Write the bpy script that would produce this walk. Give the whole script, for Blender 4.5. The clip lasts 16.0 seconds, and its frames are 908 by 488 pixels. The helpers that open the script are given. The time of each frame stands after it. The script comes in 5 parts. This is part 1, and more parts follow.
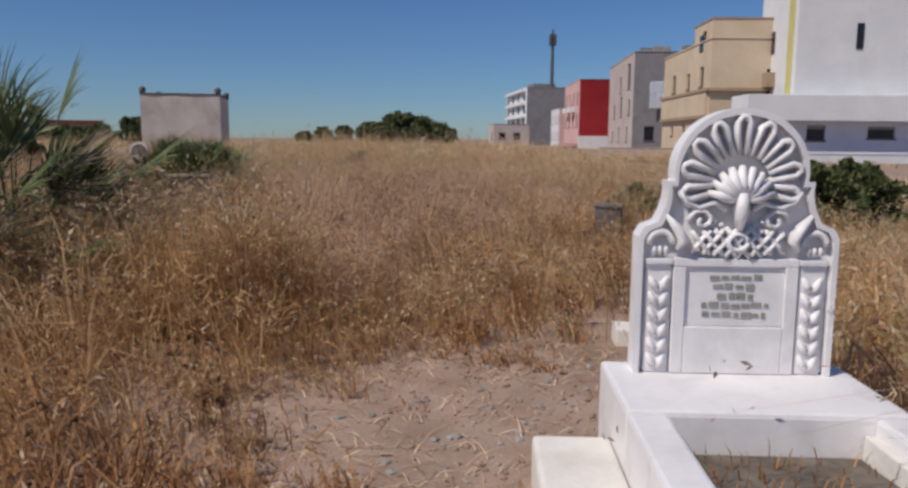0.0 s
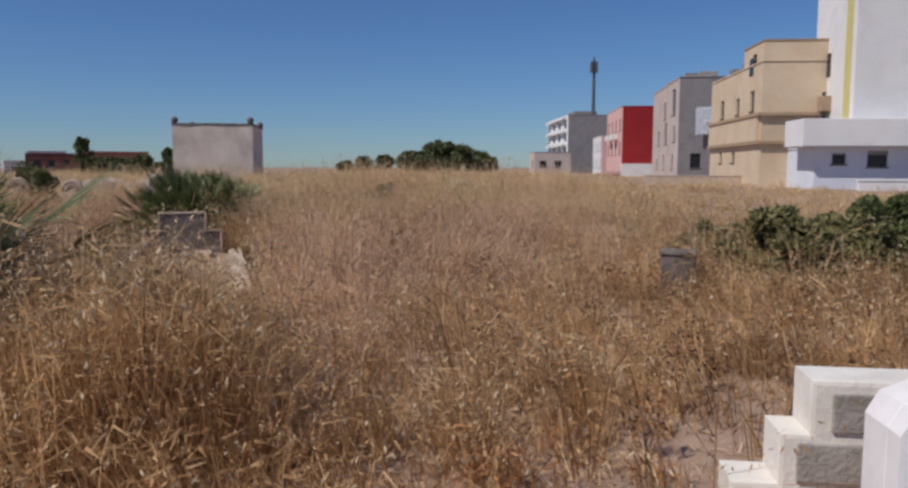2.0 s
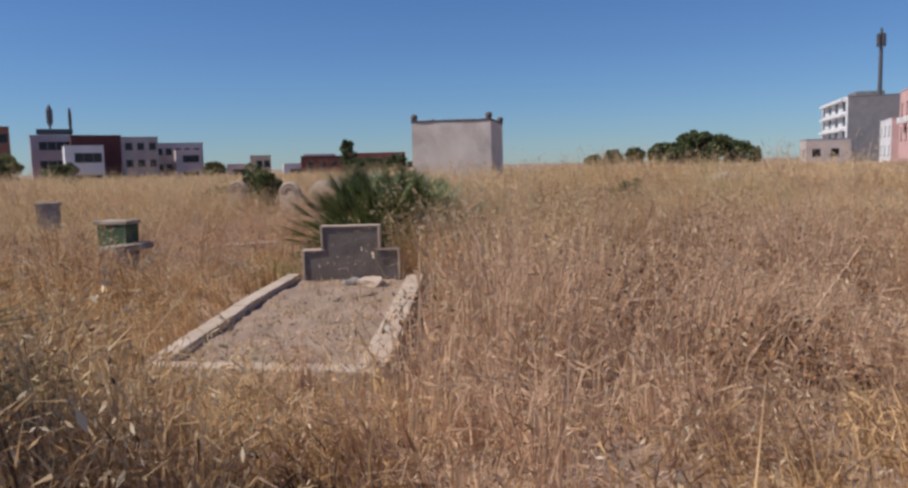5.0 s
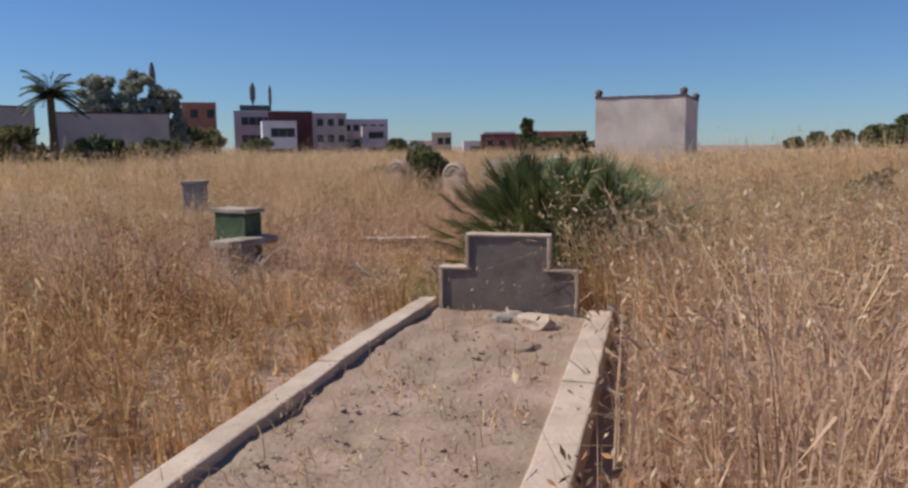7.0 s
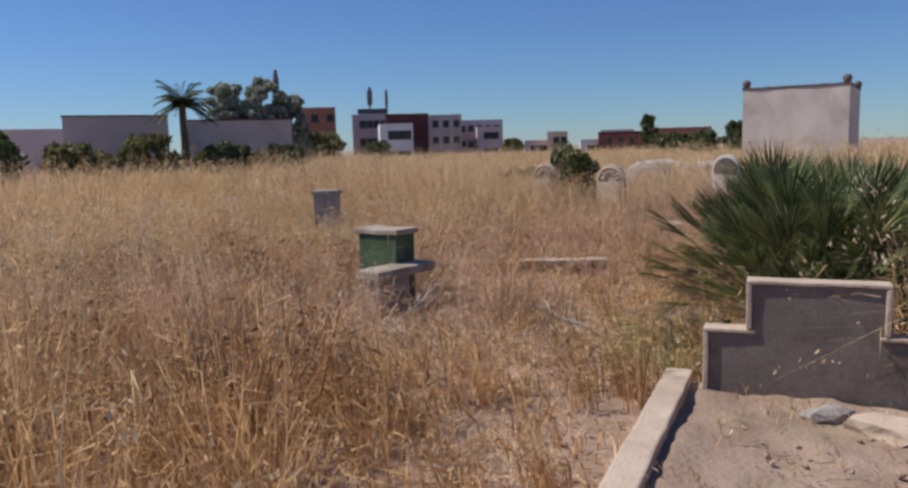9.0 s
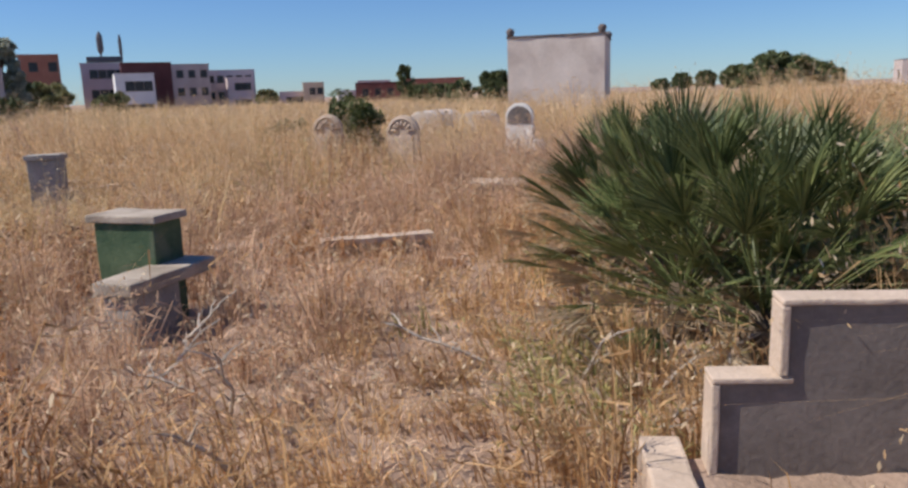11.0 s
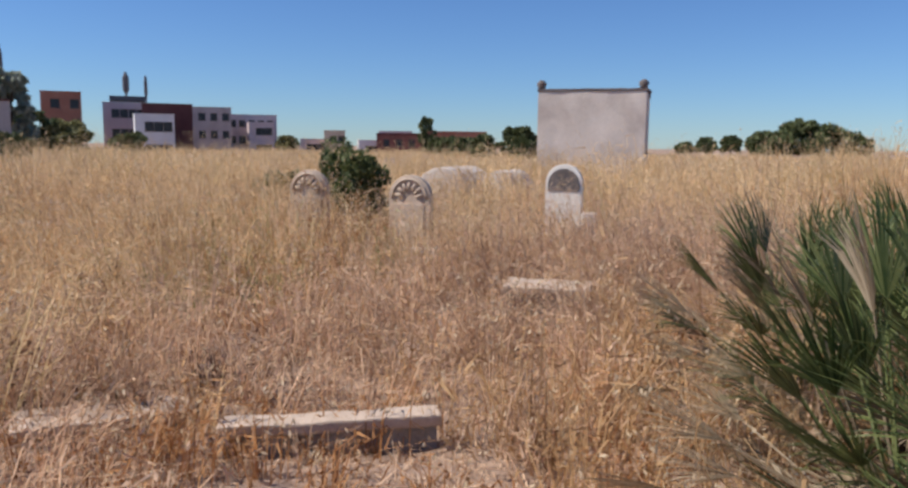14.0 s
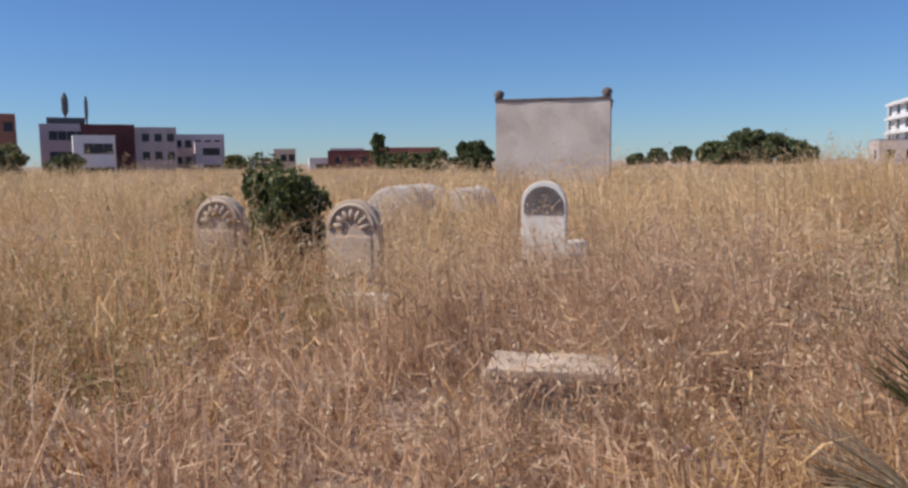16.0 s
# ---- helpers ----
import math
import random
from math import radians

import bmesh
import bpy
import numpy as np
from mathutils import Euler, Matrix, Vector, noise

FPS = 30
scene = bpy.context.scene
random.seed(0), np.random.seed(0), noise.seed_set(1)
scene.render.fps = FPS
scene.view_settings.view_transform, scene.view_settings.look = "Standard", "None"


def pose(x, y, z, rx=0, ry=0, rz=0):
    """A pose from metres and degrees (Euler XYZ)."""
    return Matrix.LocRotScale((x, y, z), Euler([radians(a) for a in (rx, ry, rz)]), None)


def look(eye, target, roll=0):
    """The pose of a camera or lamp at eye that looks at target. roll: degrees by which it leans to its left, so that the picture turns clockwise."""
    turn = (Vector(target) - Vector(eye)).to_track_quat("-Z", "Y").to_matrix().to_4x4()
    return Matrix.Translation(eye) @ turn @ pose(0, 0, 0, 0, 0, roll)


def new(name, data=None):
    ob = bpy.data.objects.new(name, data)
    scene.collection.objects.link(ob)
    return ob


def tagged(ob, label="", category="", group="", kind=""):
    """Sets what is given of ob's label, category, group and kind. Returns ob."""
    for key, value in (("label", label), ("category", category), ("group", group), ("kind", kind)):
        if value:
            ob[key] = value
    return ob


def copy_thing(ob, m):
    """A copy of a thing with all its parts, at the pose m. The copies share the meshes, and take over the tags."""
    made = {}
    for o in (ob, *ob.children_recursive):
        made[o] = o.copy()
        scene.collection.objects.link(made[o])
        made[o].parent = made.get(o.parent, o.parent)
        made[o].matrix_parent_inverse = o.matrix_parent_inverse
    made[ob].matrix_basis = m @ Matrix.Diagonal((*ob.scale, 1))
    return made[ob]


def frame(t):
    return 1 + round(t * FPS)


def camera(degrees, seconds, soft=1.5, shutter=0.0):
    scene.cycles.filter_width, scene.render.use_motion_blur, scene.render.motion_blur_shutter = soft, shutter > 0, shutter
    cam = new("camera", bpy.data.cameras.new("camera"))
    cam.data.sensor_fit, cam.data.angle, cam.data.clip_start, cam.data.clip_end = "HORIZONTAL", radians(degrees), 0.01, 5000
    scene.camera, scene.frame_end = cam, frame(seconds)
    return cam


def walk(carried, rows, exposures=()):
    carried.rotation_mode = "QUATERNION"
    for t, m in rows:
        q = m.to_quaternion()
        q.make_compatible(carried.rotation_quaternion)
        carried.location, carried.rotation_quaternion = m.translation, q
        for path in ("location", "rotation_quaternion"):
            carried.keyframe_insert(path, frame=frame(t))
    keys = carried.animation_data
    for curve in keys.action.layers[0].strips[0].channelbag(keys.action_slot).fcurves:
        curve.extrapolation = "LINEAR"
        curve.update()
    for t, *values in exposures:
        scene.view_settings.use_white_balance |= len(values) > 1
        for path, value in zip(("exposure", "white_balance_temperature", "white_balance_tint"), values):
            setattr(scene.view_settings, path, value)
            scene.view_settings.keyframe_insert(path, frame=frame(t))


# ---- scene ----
cam = camera(61.1, 16.0, soft=2.7)
PATH = [
    (0, (1.595, -11.575, 1.141), (1.978, -9.631, 0.869), 0.5),
    (0.5, (1.755, -11.196, 1.128), (2.118, -9.249, 0.851), -0.0),
    (1, (1.901, -10.826, 1.181), (2.198, -8.865, 0.922), -0.1),
    (1.5, (1.943, -10.391, 1.185), (2.221, -8.421, 0.983), -0.0),
    (2, (2.014, -9.965, 1.167), (2.293, -7.995, 0.967), 0.1),
    (2.5, (2.145, -9.481, 1.169), (2.418, -7.51, 0.967), -0.0),
    (3, (2.243, -8.971, 1.149), (2.559, -7.009, 0.923), 0.3),
    (3.5, (2.331, -8.494, 1.13), (2.64, -6.533, 0.884), -0.1),
    (4, (2.411, -8.073, 1.144), (2.336, -6.088, 0.916), -1.1),
    (4.2, (2.422, -7.869, 1.141), (2.231, -5.892, 0.91), -1.2),
    (6.5, (1.796, -5.289, 1.17), (1.248, -3.371, 1.026), -1.1),
    (7, (1.698, -4.776, 1.178), (0.904, -2.958, 0.925), -0.4),
    (7.5, (1.52, -4.447, 1.195), (0.566, -2.708, 0.938), 0.9),
    (8, (1.2, -4.139, 1.215), (0.016, -2.545, 0.971), -0.1),
    (10.3, (-0.495, -2.875, 1.211), (-1.119, -1.006, 0.868), -2.3),
    (10.5, (-0.579, -2.728, 1.194), (-1.138, -0.845, 0.816), -1.9),
    (11, (-0.649, -2.24, 1.182), (-1.133, -0.339, 0.794), -1.9),
    (11.5, (-0.782, -1.797, 1.151), (-1.229, 0.115, 0.771), -0.6),
    (12, (-0.94, -1.293, 1.193), (-1.39, 0.635, 0.908), -0.5),
    (12.5, (-1.027, -0.752, 1.191), (-1.509, 1.17, 0.917), -0.2),
    (13, (-1.164, -0.325, 1.208), (-1.734, 1.571, 0.928), -0.0),
    (13.5, (-1.319, 0.184, 1.219), (-1.839, 2.099, 0.968), 0.8),
    (14, (-1.441, 0.668, 1.187), (-1.968, 2.58, 0.934), 0.6),
    (14.5, (-1.538, 1.184, 1.218), (-2.082, 3.095, 0.991), 0.4),
    (15, (-1.701, 1.612, 1.192), (-2.228, 3.528, 0.971), 0.1),
    (15.5, (-1.842, 2.024, 1.171), (-2.367, 3.941, 0.952), -0.3),
    (16, (-1.946, 2.459, 1.178), (-2.362, 4.404, 0.965), -0.6),
]
walk(cam, [(t, look(eye, target, roll)) for t, eye, target, roll in PATH],
     ((0.0, -0.55), (4.0, -0.28), (7.0, -0.15), (8.0, -0.24), (10.5, 0.06), (13.0, 0.17), (16.0, 0.0)))

# ---- world, sun, exposure ----
SUN = Vector((-0.9336 * math.cos(radians(49)), -0.3584 * math.cos(radians(49)), math.sin(radians(49))))
world = bpy.data.worlds.new("world")
scene.world = world
world.use_nodes = True
sky = world.node_tree.nodes.new("ShaderNodeTexSky")
sky.sky_type, sky.sun_disc = "NISHITA", False
sky.sun_elevation, sky.sun_rotation = radians(49), radians(249)
sky.air_density, sky.dust_density, sky.ozone_density, sky.altitude = 1.0, 0.0, 1.6, 0
tint = world.node_tree.nodes.new("ShaderNodeMix")
tint.data_type, tint.blend_type = "RGBA", "MULTIPLY"
tint.inputs[0].default_value, tint.inputs[7].default_value = 1.0, (0.595, 0.865, 1.33, 1)
world.node_tree.links.new(sky.outputs[0], tint.inputs[6])
world.node_tree.links.new(tint.outputs[2], world.node_tree.nodes["Background"].inputs[0])
world.node_tree.nodes["Background"].inputs[1].default_value = 0.075
sun = new("sun", bpy.data.lights.new("sun", "SUN"))
sun.data.energy, sun.data.angle, sun.data.color = 5.0, radians(0.5), (1.0, 0.93, 0.84)
sun.matrix_world = look(SUN * 80, (0, 0, 0))


# ---- materials ----
def surface(name, a, b, scale=6.0, rough=0.85, bump=0.3, fine=60.0, island=0.0, stain=None, stain_scale=1.2, stain_amount=0.5, spec=0.25, through_light=0.0):
    """Two-scale mottled paint, stone or plant surface: colours a to b, fine grain, stains and relief."""
    m = bpy.data.materials.new(name)
    m.use_nodes = True
    t = m.node_tree
    n, l = t.nodes, t.links
    p = n["Principled BSDF"]
    p.inputs["Roughness"].default_value = rough
    p.inputs["Specular IOR Level"].default_value = spec
    co = n.new("ShaderNodeNewGeometry")
    big = n.new("ShaderNodeTexNoise")
    big.inputs["Scale"].default_value, big.inputs["Detail"].default_value = scale, 6
    small = n.new("ShaderNodeTexNoise")
    small.inputs["Scale"].default_value, small.inputs["Detail"].default_value = fine, 3
    for tex in (big, small):
        l.new(co.outputs["Position"], tex.inputs["Vector"])
    add = n.new("ShaderNodeMath")
    add.operation = "MULTIPLY_ADD"
    l.new(small.outputs["Fac"], add.inputs[0])
    add.inputs[1].default_value = 0.45
    l.new(big.outputs["Fac"], add.inputs[2])
    ramp = n.new("ShaderNodeMapRange")
    ramp.inputs["From Min"].default_value, ramp.inputs["From Max"].default_value = 0.45, 1.0
    src = add.outputs[0]
    if island:
        mixr = n.new("ShaderNodeMath")
        mixr.operation = "MULTIPLY_ADD"
        l.new(co.outputs["Random Per Island"], mixr.inputs[0])
        mixr.inputs[1].default_value = island
        sub = n.new("ShaderNodeMath")
        sub.operation = "SUBTRACT"
        l.new(src, sub.inputs[0])
        sub.inputs[1].default_value = island / 2
        l.new(sub.outputs[0], mixr.inputs[2])
        src = mixr.outputs[0]
    l.new(src, ramp.inputs["Value"])
    mix = n.new("ShaderNodeMix")
    mix.data_type = "RGBA"
    mix.inputs[6].default_value, mix.inputs[7].default_value = (*a, 1), (*b, 1)
    l.new(ramp.outputs[0], mix.inputs[0])
    out = mix.outputs[2]
    if stain:
        st = n.new("ShaderNodeTexNoise")
        st.inputs["Scale"].default_value, st.inputs["Detail"].default_value, st.inputs["Distortion"].default_value = stain_scale, 8, 0.6
        l.new(co.outputs["Position"], st.inputs["Vector"])
        sr = n.new("ShaderNodeMapRange")
        sr.inputs["From Min"].default_value, sr.inputs["From Max"].default_value = 0.5, 0.72
        sr.inputs["To Max"].default_value = stain_amount
        l.new(st.outputs["Fac"], sr.inputs["Value"])
        mx = n.new("ShaderNodeMix")
        mx.data_type = "RGBA"
        l.new(sr.outputs[0], mx.inputs[0])
        l.new(out, mx.inputs[6])
        mx.inputs[7].default_value = (*stain, 1)
        out = mx.outputs[2]
    l.new(out, p.inputs["Base Color"])
    if bump:
        bp = n.new("ShaderNodeBump")
        bp.inputs["Strength"].default_value, bp.inputs["Distance"].default_value = bump, 0.02
        l.new(add.outputs[0], bp.inputs["Height"])
        l.new(bp.outputs[0], p.inputs["Normal"])
    if through_light:
        tr = n.new("ShaderNodeBsdfTranslucent")
        l.new(out, tr.inputs["Color"])
        ms = n.new("ShaderNodeMixShader")
        ms.inputs[0].default_value = through_light
        l.new(p.outputs[0], ms.inputs[1])
        l.new(tr.outputs[0], ms.inputs[2])
        l.new(ms.outputs[0], n["Material Output"].inputs[0])
    return m


DIRT = surface("dry_earth", (0.27, 0.185, 0.135), (0.44, 0.32, 0.25), 3.0, 0.95, 0.6, 70, stain=(0.17, 0.11, 0.07), stain_scale=0.8)
BED = surface("dark_bed_soil", (0.09, 0.075, 0.06), (0.25, 0.21, 0.17), 7.0, 0.95, 1.0, 40, stain=(0.07, 0.06, 0.05), stain_scale=6)
SOIL = surface("grave_soil", (0.24, 0.165, 0.12), (0.43, 0.315, 0.245), 4.0, 0.95, 1.0, 45, stain=(0.25, 0.23, 0.12), stain_scale=2.5, stain_amount=0.4)
DRY = surface("dry_grass", (0.34, 0.19, 0.080), (0.90, 0.62, 0.335), 1.6, 0.8, 0, 9, island=0.50, stain=(0.24, 0.145, 0.085), stain_scale=0.9, stain_amount=0.7, through_light=0.45)
PALE = surface("bleached_grass", (0.48, 0.31, 0.155), (0.94, 0.71, 0.43), 0.7, 0.8, 0, 5, island=0.50, stain=(0.46, 0.40, 0.18), stain_scale=0.3, stain_amount=0.6, through_light=0.4)
ASHEN = surface("ashen_grass", (0.39, 0.245, 0.155), (0.88, 0.63, 0.43), 1.6, 0.8, 0, 9, island=0.50, stain=(0.34, 0.205, 0.12), stain_scale=1.1, stain_amount=0.6, through_light=0.4)
UMBER = surface("umber_weeds_shade", (0.085, 0.050, 0.032), (0.26, 0.155, 0.095), 2.0, 0.85, 0, 12, island=0.6, through_light=0.25)
SEED = surface("oat_heads", (0.52, 0.39, 0.24), (0.80, 0.66, 0.46), 1.0, 0.7, 0, 9, island=0.7, through_light=0.35)
RUST = surface("rusty_weeds", (0.28, 0.125, 0.05), (0.62, 0.34, 0.15), 0.9, 0.8, 0, 9, island=0.7, through_light=0.3)
STRAW = surface("straw_litter", (0.36, 0.22, 0.135), (0.82, 0.60, 0.41), 0.8, 0.85, 0, 9, island=0.8, through_light=0.15)
MARBLE = surface("white_marble", (0.76, 0.73, 0.73), (0.88, 0.85, 0.84), 3.0, 0.45, 0.12, 40, stain=(0.58, 0.56, 0.55), stain_scale=5, stain_amount=0.5, spec=0.4)
LIME = surface("limewash", (0.70, 0.66, 0.60), (0.84, 0.80, 0.74), 4.0, 0.9, 0.35, 50, stain=(0.50, 0.45, 0.38), stain_scale=3, stain_amount=0.4)
CEMENT = surface("grey_cement", (0.14, 0.118, 0.102), (0.28, 0.24, 0.21), 4.0, 0.92, 0.2, 50, stain=(0.12, 0.10, 0.09), stain_scale=3.5, stain_amount=0.7)
KERB = surface("pale_kerb", (0.44, 0.34, 0.26), (0.63, 0.505, 0.405), 5.0, 0.92, 0.5, 60, stain=(0.36, 0.29, 0.22), stain_scale=4)
WORN = surface("worn_concrete", (0.30, 0.25, 0.20), (0.50, 0.425, 0.35), 5.0, 0.93, 0.5, 50, stain=(0.17, 0.14, 0.11), stain_scale=4, stain_amount=0.7)
GREENP = surface("green_paint", (0.035, 0.075, 0.040), (0.11, 0.155, 0.085), 6.0, 0.75, 0.4, 60, stain=(0.25, 0.24, 0.18), stain_scale=5, stain_amount=0.5)
SHRINE = surface("weathered_whitewash", (0.54, 0.475, 0.42), (0.74, 0.665, 0.60), 0.9, 0.93, 0.4, 18, stain=(0.36, 0.29, 0.26), stain_scale=0.8, stain_amount=0.6)
STONE = surface("field_stone", (0.24, 0.22, 0.20), (0.42, 0.39, 0.36), 6.0, 0.9, 0.6, 60, stain=(0.17, 0.15, 0.12), stain_scale=4)
DARKST = surface("dark_plaque", (0.10, 0.085, 0.08), (0.19, 0.16, 0.15), 9.0, 0.8, 0.4, 60)
INK = surface("faded_lettering", (0.22, 0.23, 0.20), (0.38, 0.37, 0.33), 20.0, 0.8, 0.2, 60)
LEAF = surface("palm_leaf", (0.042, 0.068, 0.020), (0.215, 0.240, 0.088), 2.2, 0.5, 0, 12, island=0.6, spec=0.4, through_light=0.22)
DEADLEAF = surface("dead_palm_leaf", (0.22, 0.16, 0.10), (0.45, 0.36, 0.25), 3, 0.8, 0, 12, island=0.6, through_light=0.2)
BARK = surface("fibrous_bark", (0.07, 0.05, 0.035), (0.17, 0.13, 0.09), 14.0, 0.95, 0.8, 60)
TWIG = surface("bleached_twig", (0.34, 0.29, 0.24), (0.56, 0.50, 0.43), 9.0, 0.9, 0.3, 60)
BUSH = surface("bush_leaf", (0.060, 0.085, 0.028), (0.185, 0.200, 0.080), 1.5, 0.6, 0, 9, island=0.7, through_light=0.3)
HALFGREEN = surface("half_green_grass", (0.20, 0.19, 0.07), (0.52, 0.47, 0.20), 1.5, 0.7, 0, 9, island=0.7, through_light=0.4)
OLIVE = surface("olive_leaf", (0.11, 0.115, 0.045), (0.28, 0.255, 0.115), 1.5, 0.6, 0, 9, island=0.7, through_light=0.3)
TREE = surface("tree_leaf", (0.060, 0.080, 0.030), (0.165, 0.185, 0.080), 0.4, 0.6, 0, 3, island=0.6, through_light=0.2)
PALET = surface("pale_tree_leaf", (0.28, 0.31, 0.23), (0.48, 0.50, 0.40), 0.4, 0.6, 0, 3, island=0.6, through_light=0.3)
WHITEP = surface("white_house_paint", (0.66, 0.66, 0.67), (0.77, 0.765, 0.76), 0.5, 0.85, 0.15, 8, stain=(0.60, 0.59, 0.58), stain_scale=0.6, stain_amount=0.4)
# bluish copy of the white wall: shade below the overhang put into the colour
SHADEW = surface("white_wall_blue_shade", (0.58, 0.62, 0.72), (0.70, 0.73, 0.80), 0.5, 0.85, 0.15, 8, stain=(0.50, 0.53, 0.62), stain_scale=0.7, stain_amount=0.4)
CREAM = surface("cream_render", (0.54, 0.425, 0.30), (0.66, 0.535, 0.40), 0.5, 0.88, 0.2, 8, stain=(0.50, 0.37, 0.24), stain_scale=0.7, stain_amount=0.4)
CREAMD = surface("ochre_trim", (0.30, 0.21, 0.14), (0.42, 0.31, 0.21), 0.7, 0.88, 0.2, 8)
REDP = surface("red_render", (0.27, 0.015, 0.020), (0.37, 0.032, 0.036), 0.4, 0.85, 0.2, 8, stain=(0.27, 0.02, 0.02), stain_scale=0.5, stain_amount=0.5)
PINK = surface("pink_render", (0.60, 0.36, 0.34), (0.72, 0.48, 0.45), 0.5, 0.88, 0.2, 8, stain=(0.50, 0.30, 0.28), stain_scale=0.7, stain_amount=0.4)
GREYR = surface("dark_grey_render", (0.20, 0.19, 0.20), (0.30, 0.285, 0.29), 0.5, 0.92, 0.3, 8, stain=(0.15, 0.14, 0.145), stain_scale=0.5, stain_amount=0.5)
ROSE = surface("rose_grey_render", (0.46, 0.38, 0.35), (0.58, 0.50, 0.46), 0.5, 0.9, 0.2, 8, stain=(0.36, 0.29, 0.27), stain_scale=0.6, stain_amount=0.5)
BRICK = surface("terracotta_block", (0.30, 0.12, 0.08), (0.44, 0.20, 0.14), 0.4, 0.9, 0.2, 6, stain=(0.24, 0.10, 0.07), stain_scale=0.5, stain_amount=0.4)
MAROON = surface("maroon_render", (0.09, 0.035, 0.035), (0.16, 0.06, 0.055), 0.5, 0.85, 0.2, 6)
APT = surface("apartment_render", (0.56, 0.46, 0.45), (0.70, 0.58, 0.57), 0.3, 0.9, 0.1, 4, stain=(0.48, 0.40, 0.39), stain_scale=0.4, stain_amount=0.4)
GLASS = surface("dark_window", (0.012, 0.012, 0.015), (0.03, 0.03, 0.035), 2.0, 0.25, 0, 8, spec=0.5)
FRAME = surface("window_frame", (0.09, 0.075, 0.065), (0.17, 0.145, 0.125), 3.0, 0.7, 0, 20)
METAL = surface("mast_metal", (0.07, 0.07, 0.08), (0.15, 0.15, 0.16), 3.0, 0.6, 0, 20)
CLOTH = surface("white_laundry", (0.62, 0.66, 0.74), (0.80, 0.82, 0.85), 3.0, 0.9, 0, 20, through_light=0.2)
YELLOW = surface("yellow_trim", (0.52, 0.46, 0.16), (0.62, 0.56, 0.24), 1.0, 0.8, 0, 20)


# ---- helpers for parts ----
def link(name, bm, material, parent=None, label="", smooth=False):
    me = bpy.data.meshes.new(name)
    bm.to_mesh(me)
    bm.free()
    me.materials.append(material)
    if smooth:
        for poly in me.polygons:
            poly.use_smooth = True
    ob = new(name, me)
    if parent:
        ob.parent = parent
    if label:
        tagged(ob, label)
    return ob


def part(name, bm, material, parent, label="", smooth=False):
    return link(name, bm, material, parent, label, smooth)


def thing(name, m, label, category, group="", kind=""):
    ob = new(name)
    ob.empty_display_size = 0.1
    ob.matrix_world = m
    return tagged(ob, label, category, group, kind)


def box(x0, x1, y0, y1, z0, z1, bevel=0.0, rough=0.0, bm=None):
    bm = bm or bmesh.new()
    made = bmesh.ops.create_cube(bm, size=1)["verts"]
    for v in made:
        v.co = Vector(((x0 + x1) / 2 + v.co.x * (x1 - x0), (y0 + y1) / 2 + v.co.y * (y1 - y0), (z0 + z1) / 2 + v.co.z * (z1 - z0)))
    if bevel:
        edges = list({e for v in made for e in v.link_edges})
        bmesh.ops.bevel(bm, geom=edges, offset=bevel, segments=2, affect="EDGES", profile=0.6)
    if rough:
        longest = max(x1 - x0, y1 - y0, z1 - z0)
        cuts = max(1, int(longest / 0.12))
        edges = [e for e in bm.edges if e.calc_length() > longest * 0.6]
        bmesh.ops.subdivide_edges(bm, edges=edges, cuts=cuts, use_grid_fill=True)
        for v in bm.verts:
            v.co += noise.noise_vector(v.co * 7 + Vector((x0 * 3, y0 * 5, 0))) * rough
    return bm


def prism(outline, y0, y1, bevel=0.0, bm=None):
    """An upright outline in x and z, thickened from y0 to y1."""
    bm = bm or bmesh.new()
    front = [bm.verts.new((x, y0, z)) for x, z in outline]
    back = [bm.verts.new((x, y1, z)) for x, z in outline]
    k = len(outline)
    bm.faces.new(front)
    bm.faces.new(back[::-1])
    for i in range(k):
        bm.faces.new((front[i], back[i], back[(i + 1) % k], front[(i + 1) % k]))
    bmesh.ops.recalc_face_normals(bm, faces=bm.faces)
    if bevel:
        rim = [e for e in bm.edges if abs(e.verts[0].co.y - e.verts[1].co.y) < 1e-6]
        bmesh.ops.bevel(bm, geom=rim, offset=bevel, segments=2, affect="EDGES", profile=0.6)
    return bm


def tube(points, radii, sides=6, bm=None, flat=1.0):
    """A round bar along points, each with its radius."""
    bm = bm or bmesh.new()
    pts = [Vector(p) for p in points]
    rings = []
    for i, p in enumerate(pts):
        d = (pts[min(i + 1, len(pts) - 1)] - pts[max(i - 1, 0)]).normalized()
        side = d.cross(Vector((0, 1, 0)) if abs(d.y) < 0.9 else Vector((1, 0, 0))).normalized()
        other = d.cross(side)
        r = radii[i] if isinstance(radii, (list, tuple)) else radii
        rings.append([bm.verts.new(p + side * math.cos(a) * r + other * math.sin(a) * r * flat) for a in [2 * math.pi * j / sides for j in range(sides)]])
    for a, b in zip(rings, rings[1:]):
        for j in range(sides):
            bm.faces.new((a[j], a[(j + 1) % sides], b[(j + 1) % sides], b[j]))
    bm.faces.new(rings[0][::-1])
    bm.faces.new(rings[-1])
    bmesh.ops.recalc_face_normals(bm, faces=bm.faces)
    return bm


